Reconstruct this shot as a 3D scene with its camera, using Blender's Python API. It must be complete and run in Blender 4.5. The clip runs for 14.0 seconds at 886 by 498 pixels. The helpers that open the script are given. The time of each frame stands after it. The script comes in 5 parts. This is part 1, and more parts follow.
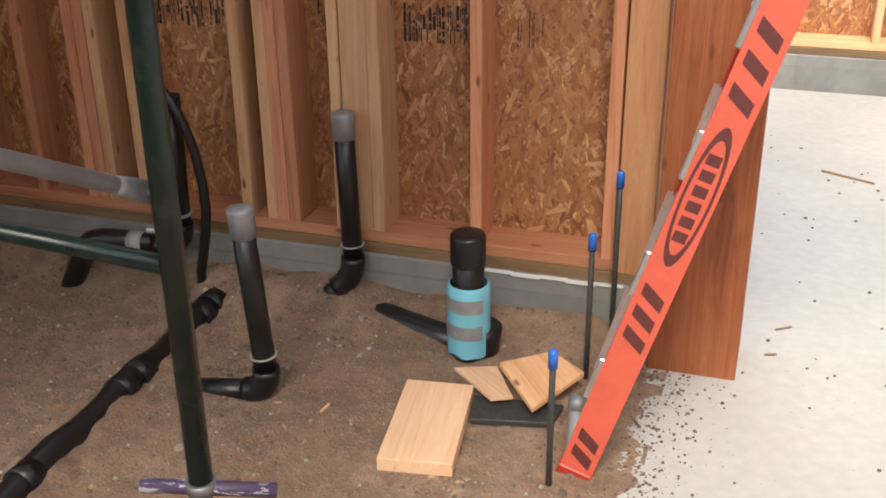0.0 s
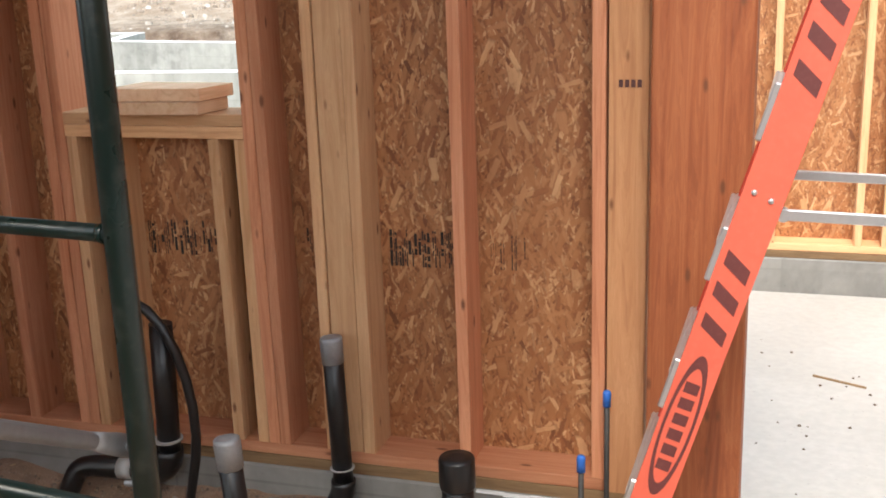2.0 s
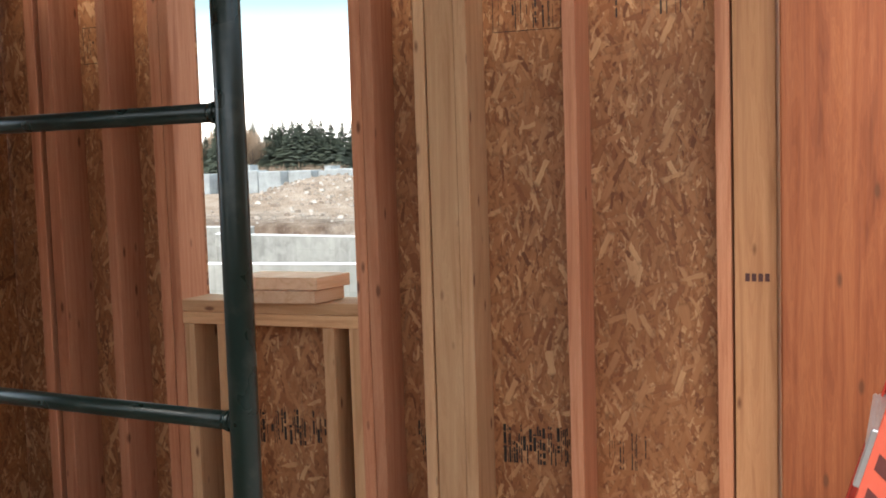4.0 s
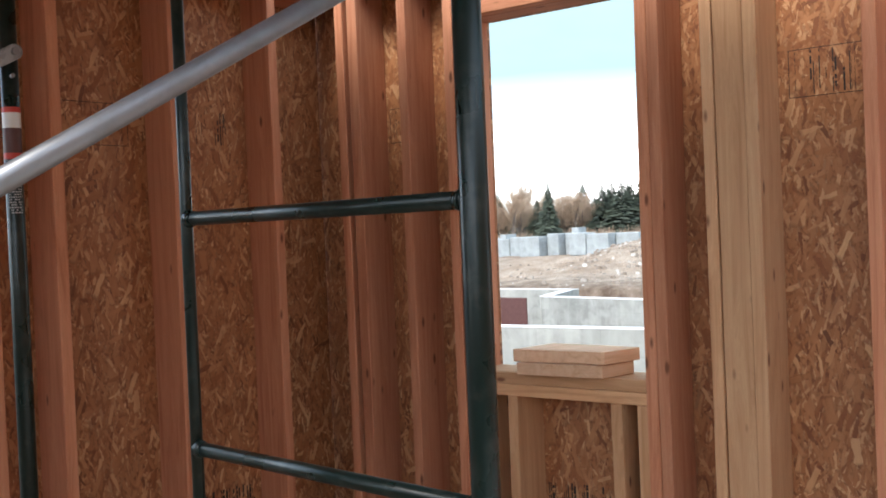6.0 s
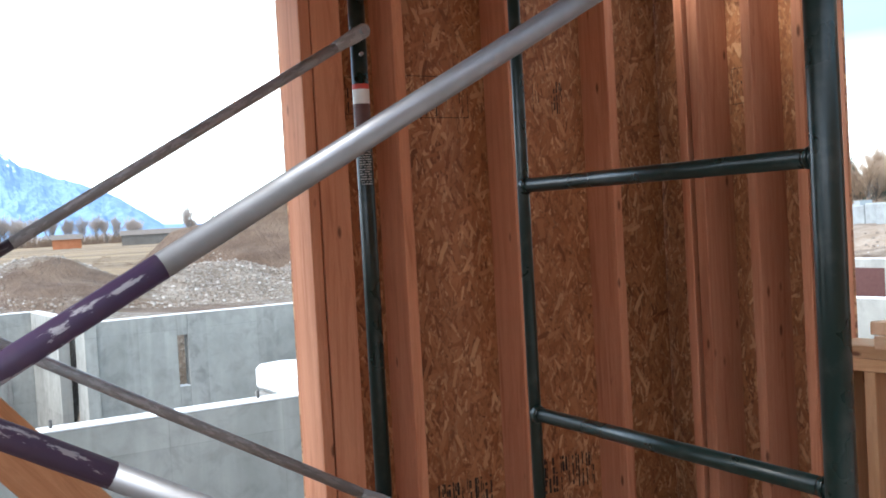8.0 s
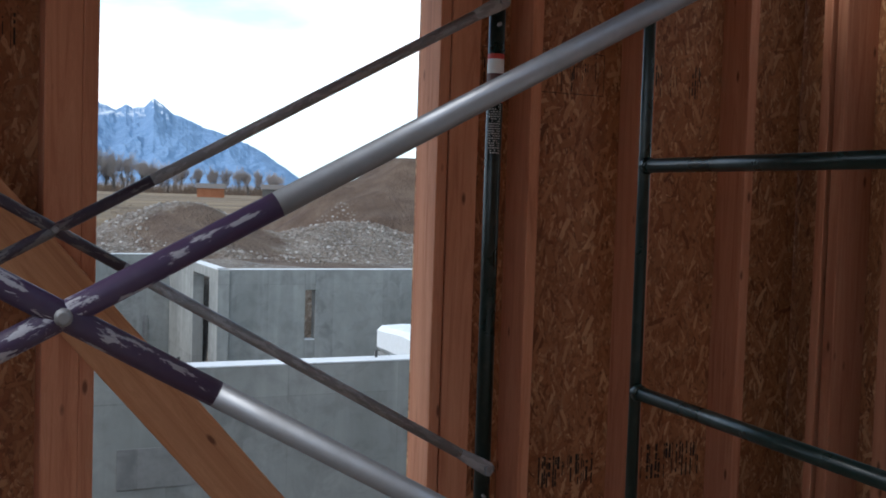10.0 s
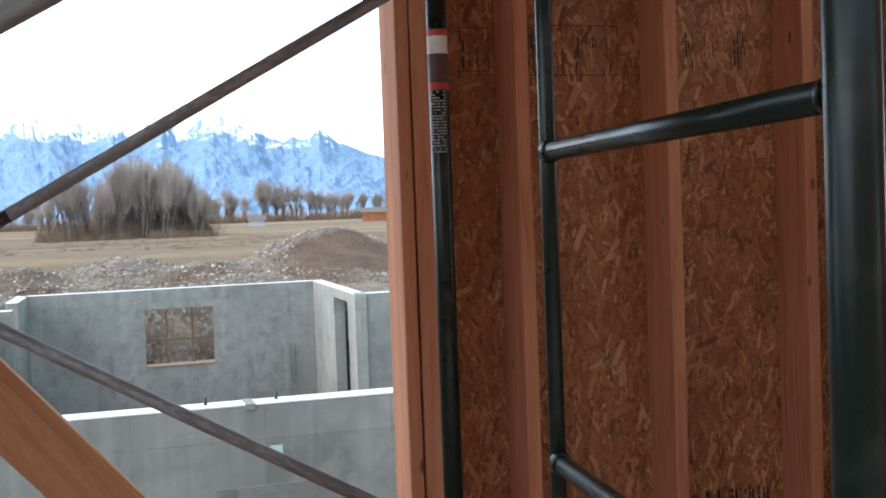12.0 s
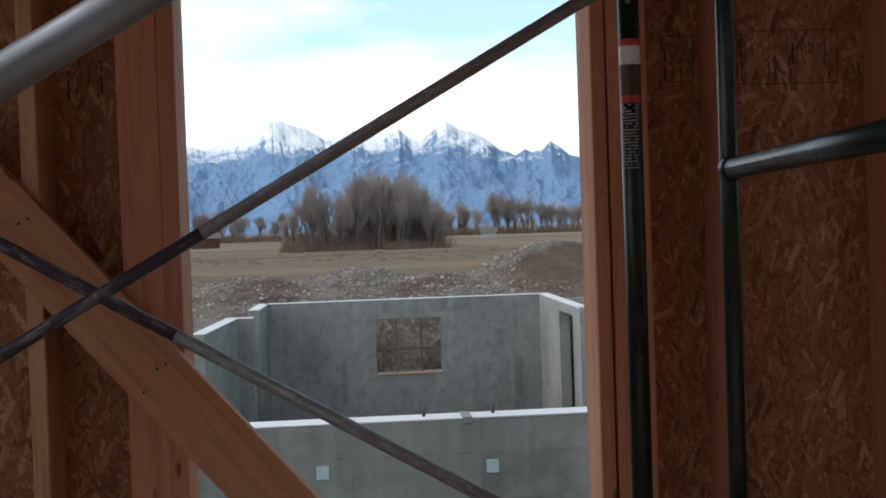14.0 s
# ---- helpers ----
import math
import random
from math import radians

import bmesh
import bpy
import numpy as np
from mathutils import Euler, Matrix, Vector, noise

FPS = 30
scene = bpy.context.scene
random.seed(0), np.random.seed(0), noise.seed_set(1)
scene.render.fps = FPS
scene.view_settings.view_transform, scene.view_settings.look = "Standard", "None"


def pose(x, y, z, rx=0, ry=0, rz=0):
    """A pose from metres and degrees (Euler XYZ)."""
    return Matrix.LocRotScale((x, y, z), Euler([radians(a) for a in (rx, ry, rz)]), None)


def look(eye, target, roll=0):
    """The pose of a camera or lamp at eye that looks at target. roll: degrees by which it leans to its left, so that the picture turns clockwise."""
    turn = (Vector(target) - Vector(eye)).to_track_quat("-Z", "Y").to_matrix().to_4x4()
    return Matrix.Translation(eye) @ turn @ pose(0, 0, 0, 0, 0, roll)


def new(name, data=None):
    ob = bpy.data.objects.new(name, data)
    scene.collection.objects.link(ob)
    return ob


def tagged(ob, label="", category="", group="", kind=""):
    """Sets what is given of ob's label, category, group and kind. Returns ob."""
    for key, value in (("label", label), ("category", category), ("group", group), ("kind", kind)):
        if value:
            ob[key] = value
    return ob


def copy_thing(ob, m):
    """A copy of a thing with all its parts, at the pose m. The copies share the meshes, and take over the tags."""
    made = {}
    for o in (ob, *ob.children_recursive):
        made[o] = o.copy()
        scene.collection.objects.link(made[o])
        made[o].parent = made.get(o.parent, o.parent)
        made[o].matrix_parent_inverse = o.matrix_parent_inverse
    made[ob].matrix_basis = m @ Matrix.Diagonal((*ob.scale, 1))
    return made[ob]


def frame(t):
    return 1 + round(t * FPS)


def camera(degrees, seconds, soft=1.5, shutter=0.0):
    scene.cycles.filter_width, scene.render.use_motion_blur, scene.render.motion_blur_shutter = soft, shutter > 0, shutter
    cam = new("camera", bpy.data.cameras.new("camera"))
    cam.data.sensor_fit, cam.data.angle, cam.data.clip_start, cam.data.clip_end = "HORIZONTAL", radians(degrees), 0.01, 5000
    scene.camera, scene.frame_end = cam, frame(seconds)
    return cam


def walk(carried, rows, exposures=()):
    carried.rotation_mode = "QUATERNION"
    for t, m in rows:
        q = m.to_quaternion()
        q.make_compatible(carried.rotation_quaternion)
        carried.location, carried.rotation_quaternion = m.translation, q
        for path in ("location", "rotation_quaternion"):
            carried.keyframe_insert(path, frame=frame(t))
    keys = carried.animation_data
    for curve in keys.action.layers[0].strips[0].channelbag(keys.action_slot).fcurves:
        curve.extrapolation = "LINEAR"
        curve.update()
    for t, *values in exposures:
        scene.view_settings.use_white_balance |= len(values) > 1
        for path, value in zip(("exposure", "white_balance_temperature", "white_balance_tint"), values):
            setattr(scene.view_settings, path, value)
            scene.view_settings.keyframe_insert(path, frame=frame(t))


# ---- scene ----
cam = camera(44.0, 14.0, 1.8)
PATH = [
    (0, (2.74, -2.853, 1.508), (2.18, -1.131, 0.66), -0.7),
    (0.5, (2.741, -2.853, 1.516), (2.167, -1.125, 0.687), -0.5),
    (1, (2.755, -2.857, 1.531), (2.161, -1.111, 0.756), -0.7),
    (1.5, (2.768, -2.851, 1.566), (2.182, -1.047, 0.94), -1.9),
    (2, (2.79, -2.846, 1.599), (2.194, -1.009, 1.08), -2.0),
    (2.2, (2.775, -2.85, 1.605), (2.185, -1.001, 1.12), -1.6),
    (4.3, (2.716, -2.791, 1.584), (1.863, -0.987, 1.451), -2.1),
    (4.5, (2.725, -2.772, 1.592), (1.797, -1.004, 1.472), -2.0),
    (5, (2.756, -2.741, 1.604), (1.686, -1.054, 1.522), -2.1),
    (5.5, (2.791, -2.733, 1.612), (1.61, -1.12, 1.559), -2.2),
    (6, (2.81, -2.73, 1.615), (1.532, -1.191, 1.582), -2.4),
    (6.5, (2.819, -2.726, 1.609), (1.459, -1.259, 1.572), -2.7),
    (7, (2.817, -2.72, 1.606), (1.395, -1.314, 1.555), -3.0),
    (7.5, (2.803, -2.703, 1.606), (1.262, -1.43, 1.543), -3.4),
    (8, (2.785, -2.703, 1.607), (1.102, -1.623, 1.549), -3.2),
    (8.2, (2.799, -2.722, 1.607), (1.058, -1.737, 1.559), -3.0),
    (10.3, (2.838, -2.684, 1.586), (1.045, -1.802, 1.475), 2.2),
    (10.5, (2.813, -2.639, 1.584), (1.053, -1.703, 1.426), 0.9),
    (11, (2.661, -2.434, 1.589), (0.879, -1.554, 1.365), 0.0),
    (11.5, (2.579, -2.266, 1.597), (0.744, -1.505, 1.364), -2.9),
    (12, (2.53, -2.031, 1.584), (0.62, -1.442, 1.51), -2.1),
    (12.5, (2.485, -1.931, 1.579), (0.54, -1.471, 1.513), -3.1),
    (13, (2.496, -1.927, 1.589), (0.51, -1.693, 1.542), -1.9),
    (13.5, (2.474, -1.914, 1.592), (0.481, -1.751, 1.549), -1.7),
    (14, (2.468, -1.925, 1.594), (0.476, -1.746, 1.557), -1.9),
]
EXPOSURES = [(0, 1.9, 7000, 10), (2.0, 2.05, 7000, 10), (4.5, 1.8, 6900, 10), (6.5, 1.9, 6300, 10), (8.0, 1.95, 6200, 10), (9.5, 1.3, 6100, 10), (10.3, 0.5, 5900, 10), (10.6, 0.9, 5900, 10), (11.0, 1.55, 6200, 10), (11.5, 1.85, 6300, 10), (12.0, 1.45, 6350, 10), (12.5, 1.2, 6400, 10), (13.0, 0.7, 6400, 10), (13.5, 0.38, 6400, 10), (14, 0.33, 6400, 10)]
SKY_LOW, SKY_HIGH, SUN = 1.25, 0.62, 1.2
walk(cam, [(t, look(e, a, r)) for t, e, a, r in PATH], EXPOSURES)

# ---------------------------------------------------------------- world and light
world = bpy.data.worlds.new("sky")
scene.world = world
world.use_nodes = True
wn, wl = world.node_tree.nodes, world.node_tree.links
wn.clear()
w_out = wn.new("ShaderNodeOutputWorld")
w_bg = wn.new("ShaderNodeBackground")
w_sky = wn.new("ShaderNodeTexSky")
w_sky.sky_type = "NISHITA"
w_sky.sun_disc = False
w_sky.sun_elevation = radians(50)
w_sky.sun_rotation = radians(174)
w_co = wn.new("ShaderNodeTexCoord")
w_map = wn.new("ShaderNodeMapping")
w_map.inputs["Scale"].default_value = (1.6, 1.6, 5.5)
w_noise = wn.new("ShaderNodeTexNoise")
w_noise.inputs["Scale"].default_value = 1.7
w_noise.inputs["Detail"].default_value = 7
w_ramp = wn.new("ShaderNodeValToRGB")
w_ramp.color_ramp.elements[0].position, w_ramp.color_ramp.elements[0].color = 0.42, (0, 0, 0, 1)
w_ramp.color_ramp.elements[1].position, w_ramp.color_ramp.elements[1].color = 0.60, (1, 1, 1, 1)
w_scale = wn.new("ShaderNodeVectorMath")
w_scale.operation = "SCALE"
w_scale.inputs["Scale"].default_value = 0.11
w_sep = wn.new("ShaderNodeSeparateXYZ")
w_low = wn.new("ShaderNodeMapRange")          # cloud layer is brighter low down
w_low.inputs["From Min"].default_value, w_low.inputs["From Max"].default_value = 0.0, 0.6
w_low.inputs["To Min"].default_value, w_low.inputs["To Max"].default_value = SKY_LOW, SKY_HIGH
w_cloud = wn.new("ShaderNodeVectorMath")
w_cloud.operation = "SCALE"
w_cloud.inputs[0].default_value = (1.0, 0.99, 0.98)
w_blue = wn.new("ShaderNodeVectorMath")
w_blue.operation = "SCALE"
w_blue.inputs[0].default_value = (0.22, 0.34, 0.42)
w_bsum = wn.new("ShaderNodeVectorMath")
w_bsum.operation = "ADD"
w_mix = wn.new("ShaderNodeMix")
w_mix.data_type = "RGBA"
wl.new(w_co.outputs["Generated"], w_map.inputs["Vector"])
wl.new(w_map.outputs[0], w_noise.inputs["Vector"])
wl.new(w_noise.outputs["Fac"], w_ramp.inputs[0])
wl.new(w_co.outputs["Generated"], w_sep.inputs[0])
wl.new(w_sep.outputs["Z"], w_low.inputs["Value"])
wl.new(w_low.outputs[0], w_cloud.inputs["Scale"])
wl.new(w_low.outputs[0], w_blue.inputs["Scale"])
wl.new(w_sky.outputs[0], w_scale.inputs[0])
wl.new(w_blue.outputs[0], w_bsum.inputs[0])
wl.new(w_scale.outputs[0], w_bsum.inputs[1])
wl.new(w_ramp.outputs[0], w_mix.inputs["Factor"])
wl.new(w_bsum.outputs[0], w_mix.inputs["A"])
wl.new(w_cloud.outputs[0], w_mix.inputs["B"])
w_north = wn.new("ShaderNodeMapRange")         # the cloud layer opens to pale blue towards the north
w_north.inputs["From Min"].default_value, w_north.inputs["From Max"].default_value = 0.35, 0.70
w_lift = wn.new("ShaderNodeMapRange")
w_wave = wn.new("ShaderNodeMath")
w_wave.operation = "MULTIPLY_ADD"
w_wave.inputs[1].default_value = 0.07
w_open = wn.new("ShaderNodeMath")
w_open.operation = "MULTIPLY"
w_some = wn.new("ShaderNodeMath")
w_some.operation = "MULTIPLY"
w_some.inputs[1].default_value = 0.95
w_clear = wn.new("ShaderNodeMix")
w_clear.data_type = "RGBA"
w_clear.inputs["B"].default_value = (0.175, 0.285, 0.33, 1)
wl.new(w_sep.outputs["Y"], w_north.inputs["Value"])
wl.new(w_noise.outputs["Fac"], w_wave.inputs[0])
wl.new(w_sep.outputs["Z"], w_wave.inputs[2])
w_lift.inputs["From Min"].default_value, w_lift.inputs["From Max"].default_value = 0.095, 0.170
wl.new(w_wave.outputs[0], w_lift.inputs["Value"])
wl.new(w_north.outputs[0], w_open.inputs[0])
wl.new(w_lift.outputs[0], w_open.inputs[1])
wl.new(w_open.outputs[0], w_some.inputs[0])
wl.new(w_some.outputs[0], w_clear.inputs["Factor"])
wl.new(w_mix.outputs["Result"], w_clear.inputs["A"])
wl.new(w_clear.outputs["Result"], w_bg.inputs["Color"])
w_bg.inputs["Strength"].default_value = 1.0
wl.new(w_bg.outputs[0], w_out.inputs[0])
sun = new("sun", bpy.data.lights.new("sun", "SUN"))
sun.data.energy, sun.data.angle, sun.data.color = SUN, radians(25), (1.0, 0.95, 0.88)
sun.matrix_basis = look((1, -10, 12), (0, 0, 0))

# ---------------------------------------------------------------- materials


class Mat:
    """A node material that is put together step by step."""

    def __init__(self, name, rough=0.7, metal=0.0):
        self.m = bpy.data.materials.new(name)
        self.m.use_nodes = True
        self.n, self.l = self.m.node_tree.nodes, self.m.node_tree.links
        self.b = self.n["Principled BSDF"]
        self.b.inputs["Roughness"].default_value, self.b.inputs["Metallic"].default_value = rough, metal
        self.co = self.n.new("ShaderNodeTexCoord").outputs["Object"]
        self.rand = self.n.new("ShaderNodeObjectInfo").outputs["Random"]

    def put(self, sock, value):
        if isinstance(value, bpy.types.NodeSocket):
            self.l.new(value, sock)
        else:
            sock.default_value = value

    def mapped(self, scale, rot=(0, 0, 0), shift=None, src=None):
        n = self.n.new("ShaderNodeMapping")
        n.inputs["Scale"].default_value = scale
        n.inputs["Rotation"].default_value = rot
        self.l.new(src or self.co, n.inputs["Vector"])
        if shift is not None:
            v = self.n.new("ShaderNodeCombineXYZ")
            k = self.math("MULTIPLY", self.rand, shift)
            for i in range(3):
                self.l.new(k, v.inputs[i])
            self.l.new(v.outputs[0], n.inputs["Location"])
        return n.outputs[0]

    def noise(self, vec, scale=5.0, detail=4.0, rough=0.55, distortion=0.0):
        n = self.n.new("ShaderNodeTexNoise")
        n.inputs["Scale"].default_value, n.inputs["Detail"].default_value = scale, detail
        n.inputs["Roughness"].default_value, n.inputs["Distortion"].default_value = rough, distortion
        self.l.new(vec, n.inputs["Vector"])
        return n.outputs["Fac"]

    def voronoi(self, vec, scale=5.0, feature="F1", out="Distance"):
        n = self.n.new("ShaderNodeTexVoronoi")
        n.feature = feature
        n.inputs["Scale"].default_value = scale
        self.l.new(vec, n.inputs["Vector"])
        return n.outputs[out]

    def math(self, op, a, b=0.0, clamp=False):
        n = self.n.new("ShaderNodeMath")
        n.operation, n.use_clamp = op, clamp
        self.put(n.inputs[0], a)
        self.put(n.inputs[1], b)
        return n.outputs[0]

    def ramp(self, fac, *stops):
        n = self.n.new("ShaderNodeValToRGB")
        e = n.color_ramp.elements
        while len(e) < len(stops):
            e.new(0.5)
        for k, (p, c) in enumerate(stops):
            e[k].position = p
            e[k].color = (*c, 1) if isinstance(c, tuple) else (c, c, c, 1)
        self.l.new(fac, n.inputs[0])
        return n.outputs[0]

    def mix(self, fac, a, b, kind="MIX"):
        n = self.n.new("ShaderNodeMix")
        n.data_type, n.blend_type = "RGBA", kind
        self.put(n.inputs["Factor"], fac)
        for s, v in (("A", a), ("B", b)):
            self.put(n.inputs[s], (*v, 1) if isinstance(v, tuple) else v)
        return n.outputs["Result"]

    def done(self, color=None, rough=None, bump=None, strength=0.3, dist=0.004):
        if color is not None:
            self.put(self.b.inputs["Base Color"], (*color, 1) if isinstance(color, tuple) else color)
        if rough is not None:
            self.put(self.b.inputs["Roughness"], rough)
        if bump is not None:
            n = self.n.new("ShaderNodeBump")
            n.inputs["Strength"].default_value, n.inputs["Distance"].default_value = strength, dist
            self.l.new(bump, n.inputs["Height"])
            self.l.new(n.outputs[0], self.b.inputs["Normal"])
        return self.m


def wood(name, light, mid, dark, knots=True):
    """Sawn softwood: grain along local z, rings that wander, a few knots."""
    k = Mat(name, 0.72)
    v = k.mapped((1, 1, 1), shift=37.0)
    rings = k.noise(k.mapped((9, 9, 0.55), shift=37.0), 3.0, 5, 0.6, 1.3)
    grain = k.noise(k.mapped((160, 160, 3.5), shift=11.0), 1.0, 3)
    c = k.ramp(rings, (0.3, dark), (0.45, mid), (0.62, light))
    bands = k.math("SINE", k.math("MULTIPLY", rings, 95.0))
    c = k.mix(k.math("MULTIPLY", k.math("ADD", bands, 1.0), 0.13), c, dark)
    c = k.mix(k.math("MULTIPLY", grain, 0.32), c, dark)
    tone = k.ramp(k.rand, (0.0, 0.80), (0.5, 1.0), (1.0, 1.12))
    c = k.mix(1.0, c, tone, "MULTIPLY")
    if knots:
        d = k.voronoi(k.mapped((15, 15, 5.5), shift=37.0), 1.0)
        c = k.mix(k.ramp(d, (0.06, 0.9), (0.13, 0.0)), c, (0.13, 0.042, 0.016))
    stain = k.noise(v, 4.0, 3)
    c = k.mix(k.ramp(stain, (0.55, 0.0), (0.75, 0.25)), c, dark)
    return k.done(c, k.ramp(grain, (0.2, 0.62), (0.8, 0.85)), grain, 0.25, 0.002)


def strand_board(name):
    """Oriented strand board: flat flakes in several directions, the upper ones over the lower."""
    k = Mat(name, 0.62)
    s = k.n.new("ShaderNodeVectorMath")
    s.operation = "MULTIPLY_ADD"
    s.inputs[1].default_value = (0.012, 0.012, 0.012)
    nn = k.n.new("ShaderNodeTexNoise")
    nn.inputs["Scale"].default_value = 42.0
    nn.inputs["Detail"].default_value = 4.0
    k.l.new(k.co, nn.inputs["Vector"])
    k.l.new(nn.outputs["Color"], s.inputs[0])
    k.l.new(k.co, s.inputs[2])
    base = s.outputs[0]
    tones = ((0.0, (0.10, 0.030, 0.011)), (0.08, (0.29, 0.105, 0.038)), (0.35, (0.43, 0.180, 0.070)), (0.72, (0.53, 0.250, 0.106)), (1.0, (0.82, 0.51, 0.27)))
    c, h = None, None
    for i, (ang, sx, sz, share) in enumerate(((0.1, 92, 20, 0.0), (0.45, 110, 19, 0.5), (-0.5, 104, 20, 0.5), (1.2, 98, 21, 0.7), (0.8, 108, 18, 0.62), (-0.8, 98, 18, 0.62), (0.15, 120, 18, 0.58), (-0.25, 88, 16, 0.66), (0.5, 74, 15, 0.80), (-1.25, 66, 16, 0.90), (-0.45, 56, 13, 0.88), (0.2, 34, 15, 0.965))):
        v = k.mapped((sx, 1.0, sz), src=k.mapped((1, 1, 1), (0, ang, 0), src=base))
        vor = k.n.new("ShaderNodeTexVoronoi")
        vor.distance = "CHEBYCHEV"
        vor.inputs["Scale"].default_value = 1.0
        k.l.new(v, vor.inputs["Vector"])
        sep = k.n.new("ShaderNodeSeparateColor")
        k.l.new(vor.outputs["Color"], sep.inputs[0])
        grain = k.noise(k.mapped((sx * 5, 1.0, sz * 0.6), src=k.mapped((1, 1, 1), (0, ang, 0))), 1.0, 2)
        col = k.mix(k.math("MULTIPLY", grain, 0.45), k.ramp(sep.outputs[0], *tones), (0.25, 0.095, 0.034))
        dist = vor.outputs["Distance"]
        col = k.mix(k.ramp(dist, (0.44, 0.0), (0.60, 0.72)), col, (0.115, 0.038, 0.014))
        if c is None:
            c, h = col, sep.outputs[2]
        else:
            take = k.math("MULTIPLY", k.ramp(sep.outputs[1], (share, 0.0), (share + 0.01, 1.0)), k.ramp(dist, (0.55, 0.92), (0.63, 0.0)))
            c = k.mix(take, c, col)
            h = k.mix(take, h, sep.outputs[2])
    fleck = k.noise(k.mapped((1, 1, 0.55)), 34.0, 4, 0.7)
    c = k.mix(k.ramp(fleck, (0.60, 0.0), (0.74, 0.75)), c, (0.12, 0.040, 0.015))
    soft = k.noise(k.mapped((1, 1, 0.5)), 15.0, 3)
    c = k.mix(k.ramp(soft, (0.35, 0.30), (0.65, 0.0)), c, (0.24, 0.085, 0.032))
    big = k.noise(k.co, 1.6, 3)
    c = k.mix(k.ramp(big, (0.45, 0.0), (0.75, 0.3)), c, (0.26, 0.105, 0.04))
    return k.done(c, 0.6, h, 0.30, 0.003)


def concrete(name, a, b, form=True, blotch=0.5, fine=26.0):
    k = Mat(name, 0.85)
    big = k.noise(k.mapped((1, 1, 0.7)), 0.8, 6, 0.62)
    mid = k.noise(k.co, 4.5, 5, 0.6, 0.6)
    fin = k.noise(k.co, fine, 4)
    c = k.mix(k.ramp(big, (0.36, 0.0), (0.62, 1.0)), a, b)
    c = k.mix(k.ramp(mid, (0.48, 0.0), (0.70, blotch)), c, tuple(x * 0.62 for x in a))
    c = k.mix(k.ramp(fin, (0.35, 0.18), (0.65, 0.0)), c, tuple(x * 0.5 for x in a))
    pits = k.voronoi(k.co, 22.0)
    c = k.mix(k.ramp(pits, (0.05, 0.35), (0.10, 0.0)), c, tuple(x * 0.4 for x in a))
    if form:
        streak = k.noise(k.mapped((3.2, 3.2, 0.25)), 1.5, 4)
        c = k.mix(k.ramp(streak, (0.5, 0.0), (0.68, 0.22)), c, tuple(min(1, x * 1.5) for x in a))
        sp = k.n.new("ShaderNodeSeparateXYZ")
        k.l.new(k.co, sp.inputs[0])
        cb = k.n.new("ShaderNodeCombineXYZ")
        k.l.new(k.math("ADD", sp.outputs["X"], sp.outputs["Y"]), cb.inputs[0])
        k.l.new(sp.outputs["Z"], cb.inputs[1])
        br = k.n.new("ShaderNodeTexBrick")
        br.inputs["Scale"].default_value = 1.0
        br.offset = 0.0
        br.inputs["Brick Width"].default_value, br.inputs["Row Height"].default_value = 0.92, 1.45
        br.inputs["Mortar Size"].default_value, br.inputs["Mortar Smooth"].default_value = 0.006, 0.6
        br.inputs["Color1"].default_value, br.inputs["Color2"].default_value = (1.0, 1.0, 1.0, 1), (0.70, 0.70, 0.71, 1)
        br.inputs["Mortar"].default_value = (0.72, 0.72, 0.72, 1)
        k.l.new(cb.outputs[0], br.inputs["Vector"])
        c = k.mix(k.ramp(mid, (0.35, 0.35), (0.6, 0.85)), c, k.mix(1.0, c, br.outputs["Color"], "MULTIPLY"))
    return k.done(c, 0.88, fin, 0.3, 0.004)


def soil(name, dry, damp, stone, scale=1.0):
    k = Mat(name, 0.95)
    big = k.noise(k.co, 1.3 * scale, 5, 0.6)
    mid = k.noise(k.co, 14 * scale, 6, 0.65)
    fin = k.noise(k.co, 120 * scale, 3, 0.7)
    c = k.mix(k.ramp(big, (0.38, 0.0), (0.64, 1.0)), damp, dry)
    c = k.mix(k.ramp(mid, (0.42, 0.55), (0.6, 0.0)), c, tuple(x * 0.55 for x in damp))
    c = k.mix(k.ramp(fin, (0.56, 0.0), (0.72, 0.6)), c, stone)
    h = k.math("ADD", k.math("MULTIPLY", mid, 1.5), fin)
    return k.done(c, 0.95, h, 0.9, 0.012 / scale)


def metal_paint(name, base, chip, amount, rough=0.42, metal=0.0, chip_metal=True):
    """Painted tube, scratched and dusty."""
    k = Mat(name, rough, metal)
    a = k.noise(k.mapped((60, 60, 16), shift=9.0), 1.0, 5, 0.7)
    d = k.noise(k.co, 7.0, 4)
    dust = k.noise(k.mapped((30, 30, 30)), 1.0, 3)
    c = k.mix(k.ramp(d, (0.4, 0.0), (0.7, 0.5)), base, tuple(x * 0.6 for x in base))
    c = k.mix(k.ramp(dust, (0.52, 0.0), (0.75, 0.10)), c, (0.20, 0.19, 0.17))
    c = k.mix(k.ramp(a, (amount, 0.0), (amount + 0.03, 0.9)), c, chip)
    return k.done(c, k.ramp(d, (0.3, rough * 0.8), (0.7, min(1, rough * 1.35))), a, 0.12, 0.002)


